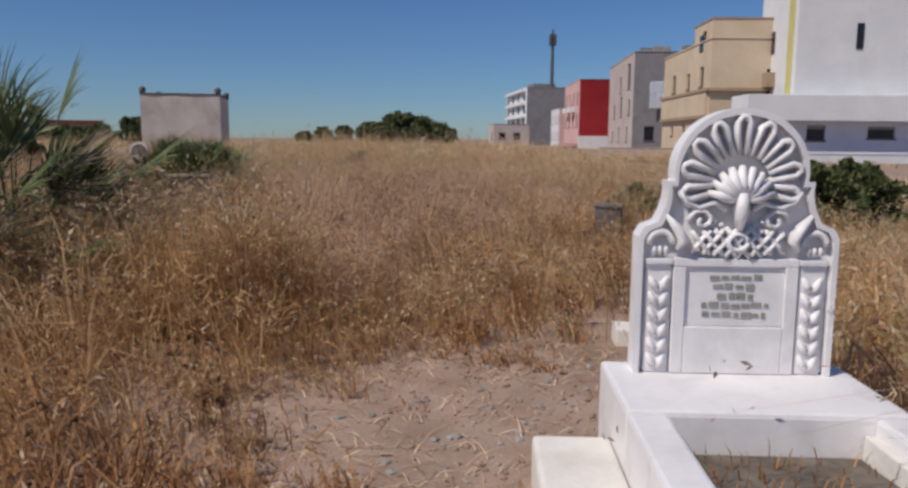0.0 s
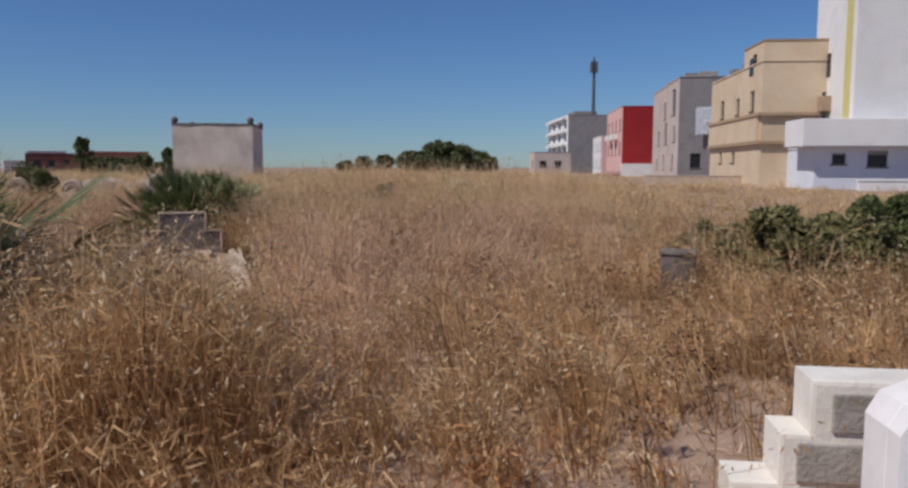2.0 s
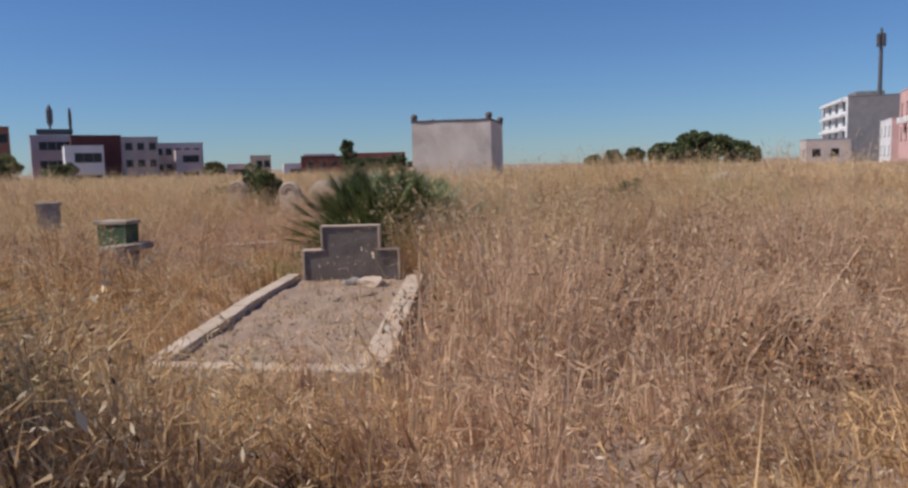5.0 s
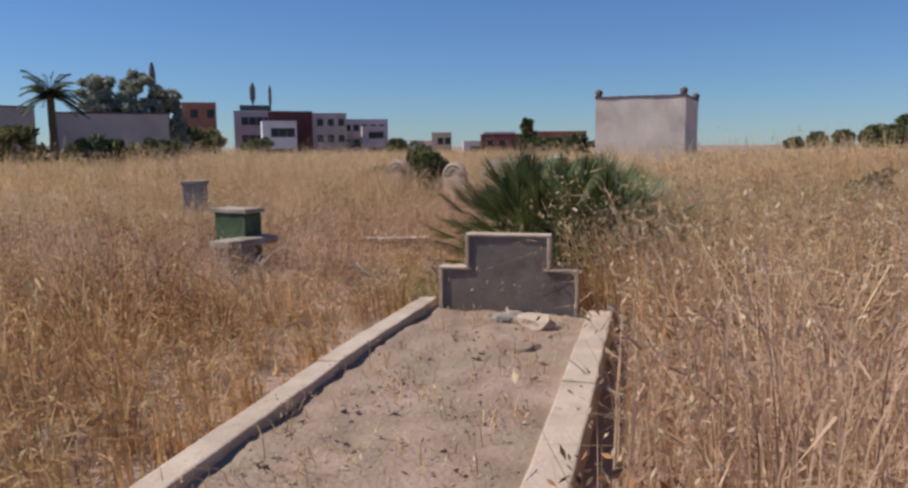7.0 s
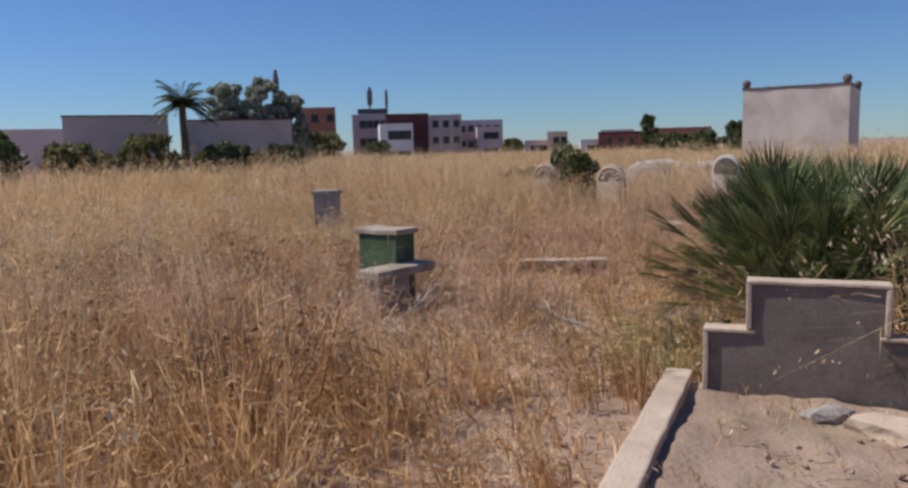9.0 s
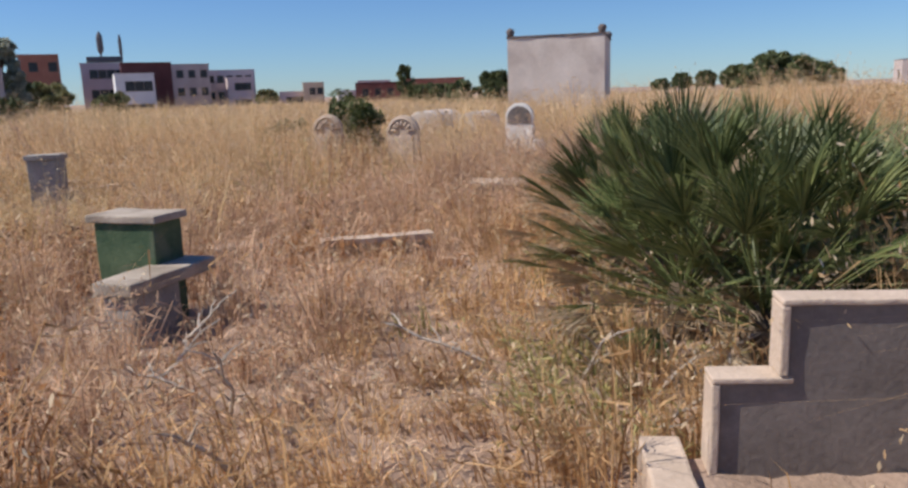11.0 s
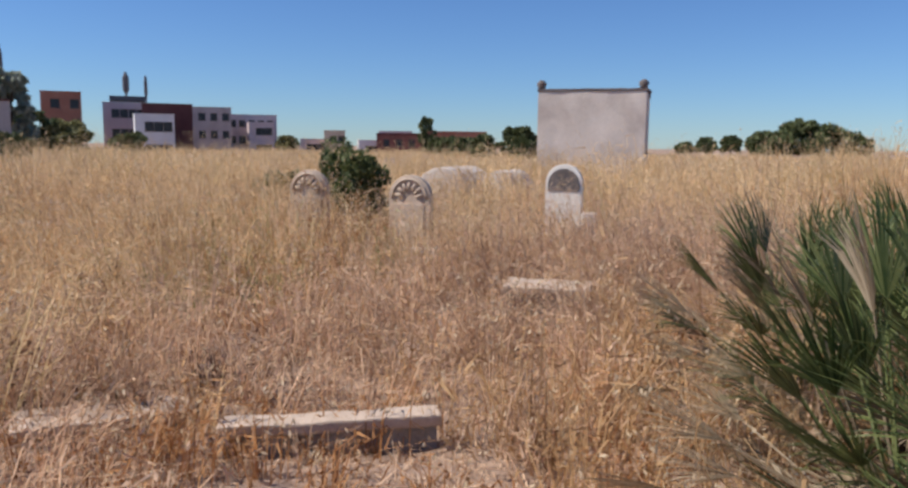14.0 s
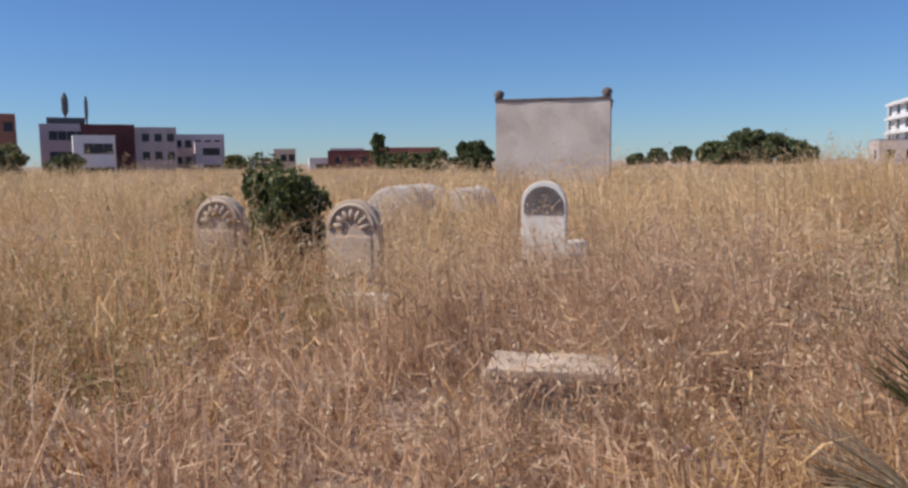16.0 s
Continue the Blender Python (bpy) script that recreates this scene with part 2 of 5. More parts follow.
def lump(cx, cy, cz, rx, ry, rz, wild=0.2, level=2, seed=0.0, bm=None):
    """A rounded stone."""
    bm = bm or bmesh.new()
    for v in bmesh.ops.create_icosphere(bm, subdivisions=level, radius=1)["verts"]:
        s = 1 + noise.noise(v.co * 1.7 + Vector((seed, seed * 2, 0))) * wild * 1.8
        v.co = Vector((cx + v.co.x * rx * s, cy + v.co.y * ry * s, cz + v.co.z * rz * s))
    return bm


def arch(half, spring, rise, steps=14):
    return [(half * math.cos(math.pi * i / steps), spring + rise * math.sin(math.pi * i / steps)) for i in range(steps + 1)]


def mesh_from(name, verts, faces, material, smooth=False):
    me = bpy.data.meshes.new(name)
    me.from_pydata(verts, [], faces)
    me.materials.append(material)
    return me


def ribbons(name, verts, loops, starts, totals, mats, slots):
    """A mesh from flat arrays, quick for very many faces."""
    me = bpy.data.meshes.new(name)
    me.vertices.add(len(verts))
    me.vertices.foreach_set("co", verts.astype(np.float32).ravel())
    me.loops.add(len(loops))
    me.loops.foreach_set("vertex_index", loops.astype(np.int32))
    me.polygons.add(len(starts))
    me.polygons.foreach_set("loop_start", starts.astype(np.int32))
    for m in mats:
        me.materials.append(m)
    me.polygons.foreach_set("material_index", slots.astype(np.int32))
    me.update(calc_edges=True)
    return me


# ---- ground ----
def wave(x, y):
    return np.sin(x * 0.61 + 1.3) * np.cos(y * 0.47 + 0.4) + 0.6 * np.sin(x * 1.37 - y * 1.11) + 0.4 * np.cos(x * 2.3 + y * 1.9 + 2)


def ground_z(x, y):
    x, y = np.asarray(x, float), np.asarray(y, float)
    near = np.exp(-((x / 40) ** 2 + (y / 40) ** 2))
    rise = 0.32 / (1 + np.exp(-(y - 11.5) / 1.6)) * np.exp(-((x - 4.5) / 6.5) ** 2) * np.exp(-((y - 14) / 12) ** 2)
    swell = 0.12 * wave(x * 0.45 + 2, y * 0.4) * np.clip((np.hypot(x, y) - 10.5) / 7, 0, 1) * np.exp(-((x / 45) ** 2 + (y / 45) ** 2))
    return -0.06 + 0.03 * wave(x, y) * near * (1 - np.exp(-(x * x + (y + 1.5) ** 2) / 9)) + rise + swell


axis = np.concatenate([-np.geomspace(900, 26, 26), np.linspace(-25, 25, 201), np.geomspace(26, 900, 26)])
gx, gy = np.meshgrid(axis, axis + 2.0)
gz = ground_z(gx, gy)
k = len(axis)
idx = np.arange(k * k).reshape(k, k)
quads = np.stack([idx[:-1, :-1], idx[:-1, 1:], idx[1:, 1:], idx[1:, :-1]], -1).reshape(-1)
ground = new("ground", ribbons("ground", np.stack([gx, gy, gz], -1).reshape(-1, 3), quads, np.arange(0, len(quads), 4), None, [DIRT], np.zeros(len(quads) // 4)))
tagged(ground, "dry brown earth of an overgrown cemetery", "ground", kind="structure")


def gh(x, y):
    return float(ground_z(x, y))


# ---- the carved marble grave ----
def carved_grave(m):
    g = thing("marble_grave", m, "white marble grave with a carved palmette headstone and kerbs", "grave")
    part("base_ledge", box(-0.47, 0.47, -0.40, 0.16, -0.12, 0.30, 0.018), MARBLE, g)
    for sx in (-1, 1):
        a, b = sorted((sx * 0.47, sx * 0.335))
        part("side_kerb", box(a, b, -2.05, -0.402, -0.12, 0.295, 0.015), MARBLE, g)
        part("inner_rim", box(*sorted((sx * 0.333, sx * 0.300)), -2.03, -0.41, -0.12, 0.24, 0.006), LIME, g)
    part("foot_kerb", box(-0.47, 0.47, -2.20, -2.052, -0.12, 0.30, 0.015), MARBLE, g)
    part("planting_soil", box(-0.298, 0.298, -2.03, -0.41, -0.12, 0.17, 0.0, 0.02), BED, g, "dark stony soil in the grave bed")
    part("lower_step", box(-0.76, -0.475, -1.5, -0.13, -0.14, 0.11, 0.02), LIME, g, "cream limewashed step beside the kerb")
    # headstone outline: straight shoulders, concave neck, round crown
    half = [(0.37, 0.30), (0.37, 0.80), (0.35, 0.835), (0.30, 0.855)]
    half += [(0.30 - 0.035 * math.sin(t * math.pi / 2), 0.855 + 0.11 * t) for t in (0.2, 0.45, 0.7, 1.0)]
    half += [(0.268, 1.0), (0.243, 1.0)]
    half += [(0.245 * math.cos(a), 1.03 + 0.225 * math.sin(a)) for a in [math.pi / 2 * i / 10 for i in range(11)]]
    outline = half + [(-x, z) for x, z in half[-2::-1]]
    stone = part("headstone", prism(outline, 0.034, 0.115, 0.006), MARBLE, g, "carved white marble headstone")
    # raised border along the edge
    inner = [(x * 0.945, 0.30 + (z - 0.30) * 0.975) for x, z in outline]
    bm = bmesh.new()
    n = len(outline)
    for ya, yb in ((-0.002, 0.036),):
        o0 = [bm.verts.new((x, ya, z)) for x, z in outline]
        i0 = [bm.verts.new((x, ya, z)) for x, z in inner]
        o1 = [bm.verts.new((x, yb, z)) for x, z in outline]
        i1 = [bm.verts.new((x, yb, z)) for x, z in inner]
        for j in range(n - 1):
            bm.faces.new((o0[j], o0[j + 1], i0[j + 1], i0[j]))
            bm.faces.new((o0[j], o1[j], o1[j + 1], o0[j + 1]))
            bm.faces.new((i0[j], i0[j + 1], i1[j + 1], i1[j]))
    bmesh.ops.recalc_face_normals(bm, faces=bm.faces)
    part("border", bm, MARBLE, stone)
    # palmette: lobes fanned round the crown, each a raised loop
    for i in range(9):
        a = radians(90 + (i - 4) * 25)
        d, s = Vector((math.cos(a), 0, math.sin(a))), Vector((-math.sin(a), 0, math.cos(a)))
        c = Vector((0, 0.014, 0.99))
        r0, r1, w = 0.105, 0.236 - 0.010 * abs(i - 4) / 2, 0.023
        pts = [c + d * r0 + s * w * 0.6, c + d * (r1 - w) + s * w, c + d * r1 + s * w * 0.4, c + d * r1 - s * w * 0.4, c + d * (r1 - w) - s * w, c + d * r0 - s * w * 0.6]
        part("petal", tube(pts, 0.0135, 6, flat=1.8), MARBLE, stone, smooth=True)
    for i in range(9):
        a = radians(90 + (i - 4) * 19)
        d = Vector((math.cos(a), 0, math.sin(a)))
        c = Vector((0, 0.006, 0.93))
        part("leaf", tube([c, c + d * 0.06 + Vector((0, -0.01, 0)), c + d * 0.125], [0.008, 0.021, 0.011], 7, flat=2.0), MARBLE, stone, smooth=True)
    part("stem", tube([(0, 0.008, 0.955), (0, 0.0, 0.90), (0, 0.006, 0.83)], [0.026, 0.030, 0.012], 8, flat=2.0), MARBLE, stone, smooth=True)
    for sx in (-1, 1):
        part("scroll", tube([(sx * x, 0.012, z) for x, z in ((0.05, 0.90), (0.09, 0.925), (0.15, 0.905), (0.20, 0.925), (0.222, 0.965))], 0.011, 6, flat=2.0), MARBLE, stone, smooth=True)
        sp = [(sx * (0.135 + (0.052 - 0.0055 * t) * math.cos(t * 0.9)), 0.012, 0.86 + (0.045 - 0.0047 * t) * math.sin(t * 0.9)) for t in range(9)]
        part("spiral", tube(sp, 0.0095, 6, flat=2.0), MARBLE, stone, smooth=True)
        part("side_frond", tube([(sx * x, 0.01, z) for x, z in ((0.27, 0.88), (0.225, 0.83), (0.20, 0.79), (0.225, 0.755))], [0.008, 0.02, 0.022, 0.009], 7, flat=2.0), MARBLE, stone, smooth=True)
    # interlaced band under the palmette
    for sx in (-1, 1):
        for k in range(-3, 4):
            x0 = k * 0.046
            top, low = 0.055 * (1 - 0.10 * abs(k + 0.6)), 0.055 * (1 - 0.10 * abs(k - 0.6))
            pts = [(sx * (x0 + t * 0.9), 0.011 - 0.005 * math.cos(i * math.pi + k * math.pi), 0.783 + t) for i, t in enumerate((-low, -low / 3, top / 3, top))]
            part("interlace", tube(pts, 0.0098, 6, flat=1.7), MARBLE, stone, smooth=True)
        for r in range(4):
            part("pearl", lump(sx * (0.062 + 0.027 * r), 0.012, 0.845 + 0.012 * (r % 2), 0.0095, 0.010, 0.0095, 0, 1), MARBLE, stone, smooth=True)
    part("knot", tube([(0.035 * math.cos(a), 0.004, 0.785 + 0.03 * math.sin(a)) for a in [2 * math.pi * i / 12 for i in range(13)]], 0.0095, 5, flat=2.0), MARBLE, stone, smooth=True)
    # inscription plate
    part("plate_frame", box(-0.232, 0.232, 0.004, 0.03, 0.695, 0.725, 0.004), MARBLE, stone)
    for sx in (-1, 1):
        part("plate_frame", box(*sorted((sx * 0.232, sx * 0.185)), 0.004, 0.03, 0.302, 0.694, 0.004), MARBLE, stone)
    part("plate_frame", box(-0.184, 0.184, 0.004, 0.03, 0.302, 0.475, 0.004), MARBLE, stone)
    plate = part("inscription_plate", box(-0.184, 0.184, 0.016, 0.03, 0.476, 0.694, 0.003), MARBLE, stone)
    for r, (z, w) in enumerate(((0.655, 0.10), (0.622, 0.085), (0.588, 0.07), (0.553, 0.13), (0.518, 0.12))):
        x = -w + random.uniform(-0.01, 0.01)
        while x < w - 0.01:
            e = random.uniform(0.016, 0.042)
            part("inscription_bar", box(x, min(x + e, w), 0.0125, 0.017, z - 0.009 + random.uniform(-0.004, 0.004), z + 0.008 + random.uniform(-0.004, 0.006)), INK, plate)
            x += e + random.uniform(0.005, 0.012)
    # pilasters with stacked leaves and a small niche
    for sx in (-1, 1):
        p = part("pilaster", prism([(sx * 0.238, 0.302), (sx * 0.333, 0.302), (sx * 0.333, 0.70), (sx * 0.238, 0.70)][::sx], 0.014, 0.03, 0.003), MARBLE, stone)
        for r in range(6):
            for q in (-1, 1):
                c = Vector((sx * 0.2855 + q * 0.019, 0.008, 0.345 + r * 0.057))
                part("carved_leaf", tube([c + Vector((-q * 0.014, 0, -0.022)), c, c + Vector((q * 0.016, 0.003, 0.028))], [0.006, 0.017, 0.005], 6), MARBLE, p, smooth=True)
        part("pilaster_cap", box(*sorted((sx * 0.235, sx * 0.337)), 0.0, 0.03, 0.702, 0.722, 0.004), MARBLE, stone)
        part("niche_arch", tube([(sx * 0.2855 + 0.045 * math.cos(a), 0.008, 0.775 + 0.045 * math.sin(a)) for a in [math.pi * i / 8 for i in range(9)]], 0.012, 6), MARBLE, stone, smooth=True)
        for q in (-1, 0, 1):
            part("niche_bar", tube([(sx * 0.2855 + q * 0.022, 0.012, 0.735), (sx * 0.2855 + q * 0.022, 0.006, 0.765)], 0.008, 5), MARBLE, stone, smooth=True)
    return g


carved_grave(pose(3.105, -9.12, 0, 0, 0, -13.3) @ Matrix.Diagonal((0.95, 1, 1, 1)))


def stepped(tiers, y0, y1, base, bevel):
    """A stepped outline: tiers of (half width, top), lowest first."""
    right, low = [], base
    for hw, top in tiers:
        right += [(hw, low), (hw, top)]
        low = top
    return prism(right + [(-x, z) for x, z in right[::-1]], y0, y1, bevel)


# stepped white stone behind it
g = thing("stepped_gravestone", pose(4.0, -7.66, 0, 0, 0, -16), "white limewashed stepped gravestone with a grey recessed panel", "gravestone")
s = part("stone_body", stepped(((0.66, 0.05), (0.50, 0.235), (0.40, 0.43)), 0, 0.22, -0.14, 0.018), LIME, g)
part("panel", box(-0.33, 0.33, -0.012, 0.01, 0.245, 0.385, 0.008), STONE, s, "grey cement panel")
part("panel", box(-0.44, 0.44, -0.012, 0.01, 0.06, 0.205, 0.008), STONE, s, "grey cement panel")


# ---- the cement grave ----
def cement_grave():
    g = thing("cement_grave", pose(0, 0, 0), "low cement grave with a stepped headstone and pale kerbs", "grave")
    turn = Matrix.Rotation(radians(9), 4, "Z")
    bm = stepped(((0.445, 0.350), (0.262, 0.578)), 0.0, 0.075, -0.12, 0.006)
    h = part("headstone", bm, CEMENT, g, "grey cement stepped headstone with worn pale edges")
    h.matrix_local = turn
    for x0, x1, z in ((-0.470, -0.247, 0.351), (0.247, 0.470, 0.351), (-0.287, 0.287, 0.579)):
        part("coping", box(x0, x1, -0.012, 0.088, z, z + 0.018, 0.006, 0.005), KERB, h, "chipped pale coping")
    for sx in (-1, 1):
        part("edge_trim", box(*sorted((sx * 0.2625, sx * 0.287)), -0.012, 0.088, 0.372, 0.578, 0.006, 0.004), KERB, h)
        part("edge_trim", box(*sorted((sx * 0.4455, sx * 0.470)), -0.012, 0.088, -0.10, 0.350, 0.006, 0.004), KERB, h)
    # kerbs lean a little towards the foot
    def kerb(x0, y0, x1, y1, w, top):
        d = Vector((x1 - x0, y1 - y0, 0))
        bm = box(0, w, 0, d.length, -0.14, top, 0.010, 0.006)
        k = part("kerb", bm, KERB, g, "pale worn cement kerb")
        k.matrix_local = Matrix.Translation((x0, y0, 0)) @ Matrix.Rotation(math.atan2(d.y, d.x) - math.pi / 2, 4, "Z")
    kerb(-0.155, -3.20, -0.435, -1.62, 0.125, 0.118)
    kerb(-0.437, -1.615, -0.665, 0.04, 0.125, 0.124)
    kerb(1.06, -3.20, 0.79, -1.50, 0.155, 0.120)
    kerb(0.787, -1.49, 0.545, 0.02, 0.155, 0.126)
    kerb(1.20, -3.33, -0.14, -3.33, 0.120, 0.115)
    bm = bmesh.new()
    rows = []
    for j in range(65):
        y = -3.26 + 3.26 * j / 64
        xa, xb = -0.08 + (-0.575 + 0.08) * j / 64, 1.08 + (0.56 - 1.08) * j / 64
        rows.append([bm.verts.new((xa + (xb - xa) * i / 28, y, 0.070 + 0.022 * noise.noise(Vector((i * 0.22, j * 0.16, 3))) + 0.014 * noise.noise(Vector((i * 0.8, j * 0.6, 9))))) for i in range(29)])
    for a, b in zip(rows, rows[1:]):
        for i in range(28):
            bm.faces.new((a[i], a[i + 1], b[i + 1], b[i]))
    part("soil_bed", bm, SOIL, g, "bare pinkish dry soil inside the kerbs", True)
    return g


cement_grave()


def stone_chunk(x, y, z, r, squash, label, material, seed, turn=0.0, name="stone", category="stone", group=""):
    bm = lump(0, 0, 0, r, r * 0.55, r * squash, 0.28, 2, seed)
    ob = link(name, bm, material)
    ob.matrix_world = pose(x, y, z, 0, 0, turn)
    return tagged(ob, label, category, group)


stone_chunk(0.30, -0.33, 0.095, 0.15, 0.42, "broken pale cement chunk lying in the grave", KERB, 3.1, -14, "rubble_chunk", "rubble")
stone_chunk(0.08, -0.22, 0.08, 0.10, 0.45, "grey broken stone lying in the grave", STONE, 5.1, 30, "rubble_chunk", "rubble")
stone_chunk(0.42, -0.85, 0.075, 0.10, 0.3, "dark clod of earth lying on the grave soil", SOIL, 8.1, 60, "earth_clod", "earth")
stone_chunk(-0.95, 1.75, 0.03, 0.05, 0.8, "small pale stone in the straw", KERB, 2.2, 10, "pebble", "stone")


# ---- the stepped green grave ----
g = thing("green_grave", pose(-3.46, 1.38, 0, 0, 0, -4), "stepped concrete grave end with flaking green paint", "grave")
part("side_wall", box(0.12, 0.31, -0.33, 0.04, -0.14, 0.21, 0.012, 0.006), STONE, g, "dark weathered concrete side wall")
part("side_slab", box(0.09, 0.335, -0.36, 0.34, 0.212, 0.285, 0.012, 0.008), WORN, g, "worn pale concrete slab")
part("end_block", box(-0.25, 0.155, 0.06, 0.30, -0.14, 0.515, 0.010, 0.005), GREENP, g, "green painted end block")
part("end_cap", box(-0.29, 0.185, 0.04, 0.325, 0.517, 0.562, 0.010, 0.008), WORN, g, "worn pale concrete cap")


# ---- low kerbs, slabs and blocks in the grass ----
def bar(name, x0, y0, x1, y1, w, base, top, material, label, category="kerb", group="", lean=0.0):
    d = Vector((x1 - x0, y1 - y0, 0))
    g = thing(name, pose(x0, y0, 0) @ Matrix.Rotation(math.atan2(d.y, d.x), 4, "Z") @ Matrix.Rotation(radians(lean), 4, "X"), label, category, group)
    part("coping", box(0, d.length, 0, w, top - 0.05, top, 0.010, 0.012), material, g)
    part("footing", box(0.02, d.length - 0.02, 0.025, w - 0.02, base, top - 0.052, 0.006, 0.006), STONE, g)
    return g


bar("grave_kerb", -3.12, 3.24, -2.30, 3.64, 0.12, -0.16, 0.075, KERB, "pale chipped kerb of a sunken grave in straw", group="old grave kerbs")
bar("grave_kerb", -3.95, 3.05, -3.40, 3.50, 0.26, -0.16, 0.03, KERB, "wide broken kerb slab half buried in straw", group="old grave kerbs")
bar("grave_kerb", -2.55, 6.02, -1.93, 6.03, 0.26, -0.16, 0.19, KERB, "tilted pale slab of a sunken grave", group="old grave kerbs", lean=6)
bar("grave_kerb", -8.2, 5.75, -7.55, 6.35, 0.22, -0.16, 0.22, KERB, "pale kerb of a far sunken grave", group="old grave kerbs")
bar("grave_kerb", -7.45, 5.35, -6.95, 5.95, 0.20, -0.16, 0.20, KERB, "pale kerb of a far sunken grave", group="old grave kerbs")
bar("grave_kerb", -9.0, 8.1, -7.8, 7.8, 0.22, -0.16, 0.24, KERB, "low pale kerb lost in dry grass", group="old grave kerbs")

g = thing("concrete_block", pose(4.93, -3.55, gh(4.93, -3.55), 0, 0, -28), "dark grey concrete grave marker block in tall grass", "grave marker")
part("block", box(-0.14, 0.14, -0.13, 0.13, -0.08, 0.475, 0.012, 0.006), DARKST, g)
part("cap", box(-0.155, 0.155, -0.145, 0.145, 0.477, 0.51, 0.008, 0.004), CEMENT, g)
g = thing("grey_marker", pose(-7.06, 4.9, gh(-7, 4.9), 0, 0, 20), "grey concrete grave marker in dry grass", "grave marker")
part("block", box(-0.17, 0.17, -0.1, 0.1, -0.08, 0.66, 0.012, 0.006), STONE, g)
part("cap", box(-0.19, 0.19, -0.12, 0.12, 0.662, 0.72, 0.010, 0.006), STONE, g)


def arched_stone(m, half, height, label, material, plaque):
    g = thing("arched_gravestone", m, label, "gravestone", "arched gravestones")
    spring = height - half
    st = part("stone", prism([(half, -0.12), *arch(half, spring, half), (-half, -0.12)], 0.0, 0.09, 0.012), material, g)
    if plaque == "dark":
        part("plaque", prism([(half * 0.86, spring - 0.10), *arch(half * 0.86, spring - 0.02, half * 0.86), (-half * 0.86, spring - 0.10)], -0.012, 0.004, 0.003), DARKST, st, "dark weathered arched plaque")
    else:
        part("rim", tube([(half * 0.82 * math.cos(a), -0.006, spring + half * 0.82 * math.sin(a)) for a in [math.pi * i / 12 for i in range(13)]], 0.018, 6), material, st, smooth=True)
        for i in range(7):
            a = math.pi * (i + 0.5) / 7
            part("petal", tube([(half * r * math.cos(a), -0.008, spring + half * r * math.sin(a)) for r in (0.30, 0.5, 0.68)], [0.010, 0.026, 0.012], 6), material, st, "carved fan rib", True)
        part("panel", box(-half * 0.7, half * 0.7, -0.012, 0.004, 0.25, spring - 0.06, 0.006), material, st)
    part("plinth", box(-half * 1.45, half * 1.45, -0.14, 0.14, -0.14, 0.14, 0.012, 0.008), LIME, g)
    return g


arched_stone(pose(-4.13, 8.58, -0.05, 0, 0, -6), 0.25, 0.92, "pale arched gravestone with carved fan in dry grass", KERB, "")
arched_stone(pose(-5.12, 8.15, -0.10, 0, 0, -2), 0.22, 1.02, "pale arched gravestone with carved fan in dry grass", KERB, "")
arched_stone(pose(-2.70, 10.42, -0.05, 0, 0, -6), 0.235, 1.02, "whitewashed gravestone with dark round plaque", LIME, "dark")
g = thing("low_gravestone", pose(-2.42, 10.20, -0.08, 0, 0, 10), "grey broken gravestone with a white top", "gravestone")
part("stone", box(-0.16, 0.16, -0.06, 0.06, -0.08, 0.30, 0.02, 0.012), STONE, g)
part("white_top", box(-0.02, 0.17, -0.075, 0.07, 0.302, 0.47, 0.03, 0.012), LIME, g, "white plaster lump")
stone_chunk(-1.75, 6.9, 0.02, 0.16, 0.4, "pale flat stone in dry grass", KERB, 4.2, 20, "field_stone")
stone_chunk(-0.55, 8.2, 0.03, 0.20, 0.4, "grey flat stone in dry grass", STONE, 7.2, 50, "field_stone")


def vaulted_tomb(x, y, z, length, half, rise, turn, label):
    g = thing("vaulted_tomb", pose(x, y, z, 0, 0, turn), label, "tomb", "whitewashed tombs")
    bm = prism([(half, 0.0), (half, 0.25), *arch(half, 0.25, rise, 10)[1:-1], (-half, 0.25), (-half, 0.0)], 0, length, 0.03)
    part("vault", bm, SHRINE, g, "", False)
    part("plinth", box(-half - 0.1, half + 0.1, -0.1, length + 0.1, -0.3, 0.06, 0.02), LIME, g)
    return g


vaulted_tomb(-5.75, 15.3, -0.1, 1.5, 0.62, 0.62, -8, "whitewashed rounded tomb behind dry grass")
vaulted_tomb(-4.75, 15.9, -0.1, 1.3, 0.42, 0.55, -8, "whitewashed rounded tomb behind dry grass")
vaulted_tomb(6.05, 15.4, 0.12, 1.0, 0.42, 0.38, 10, "white rounded tomb beyond dry grass")


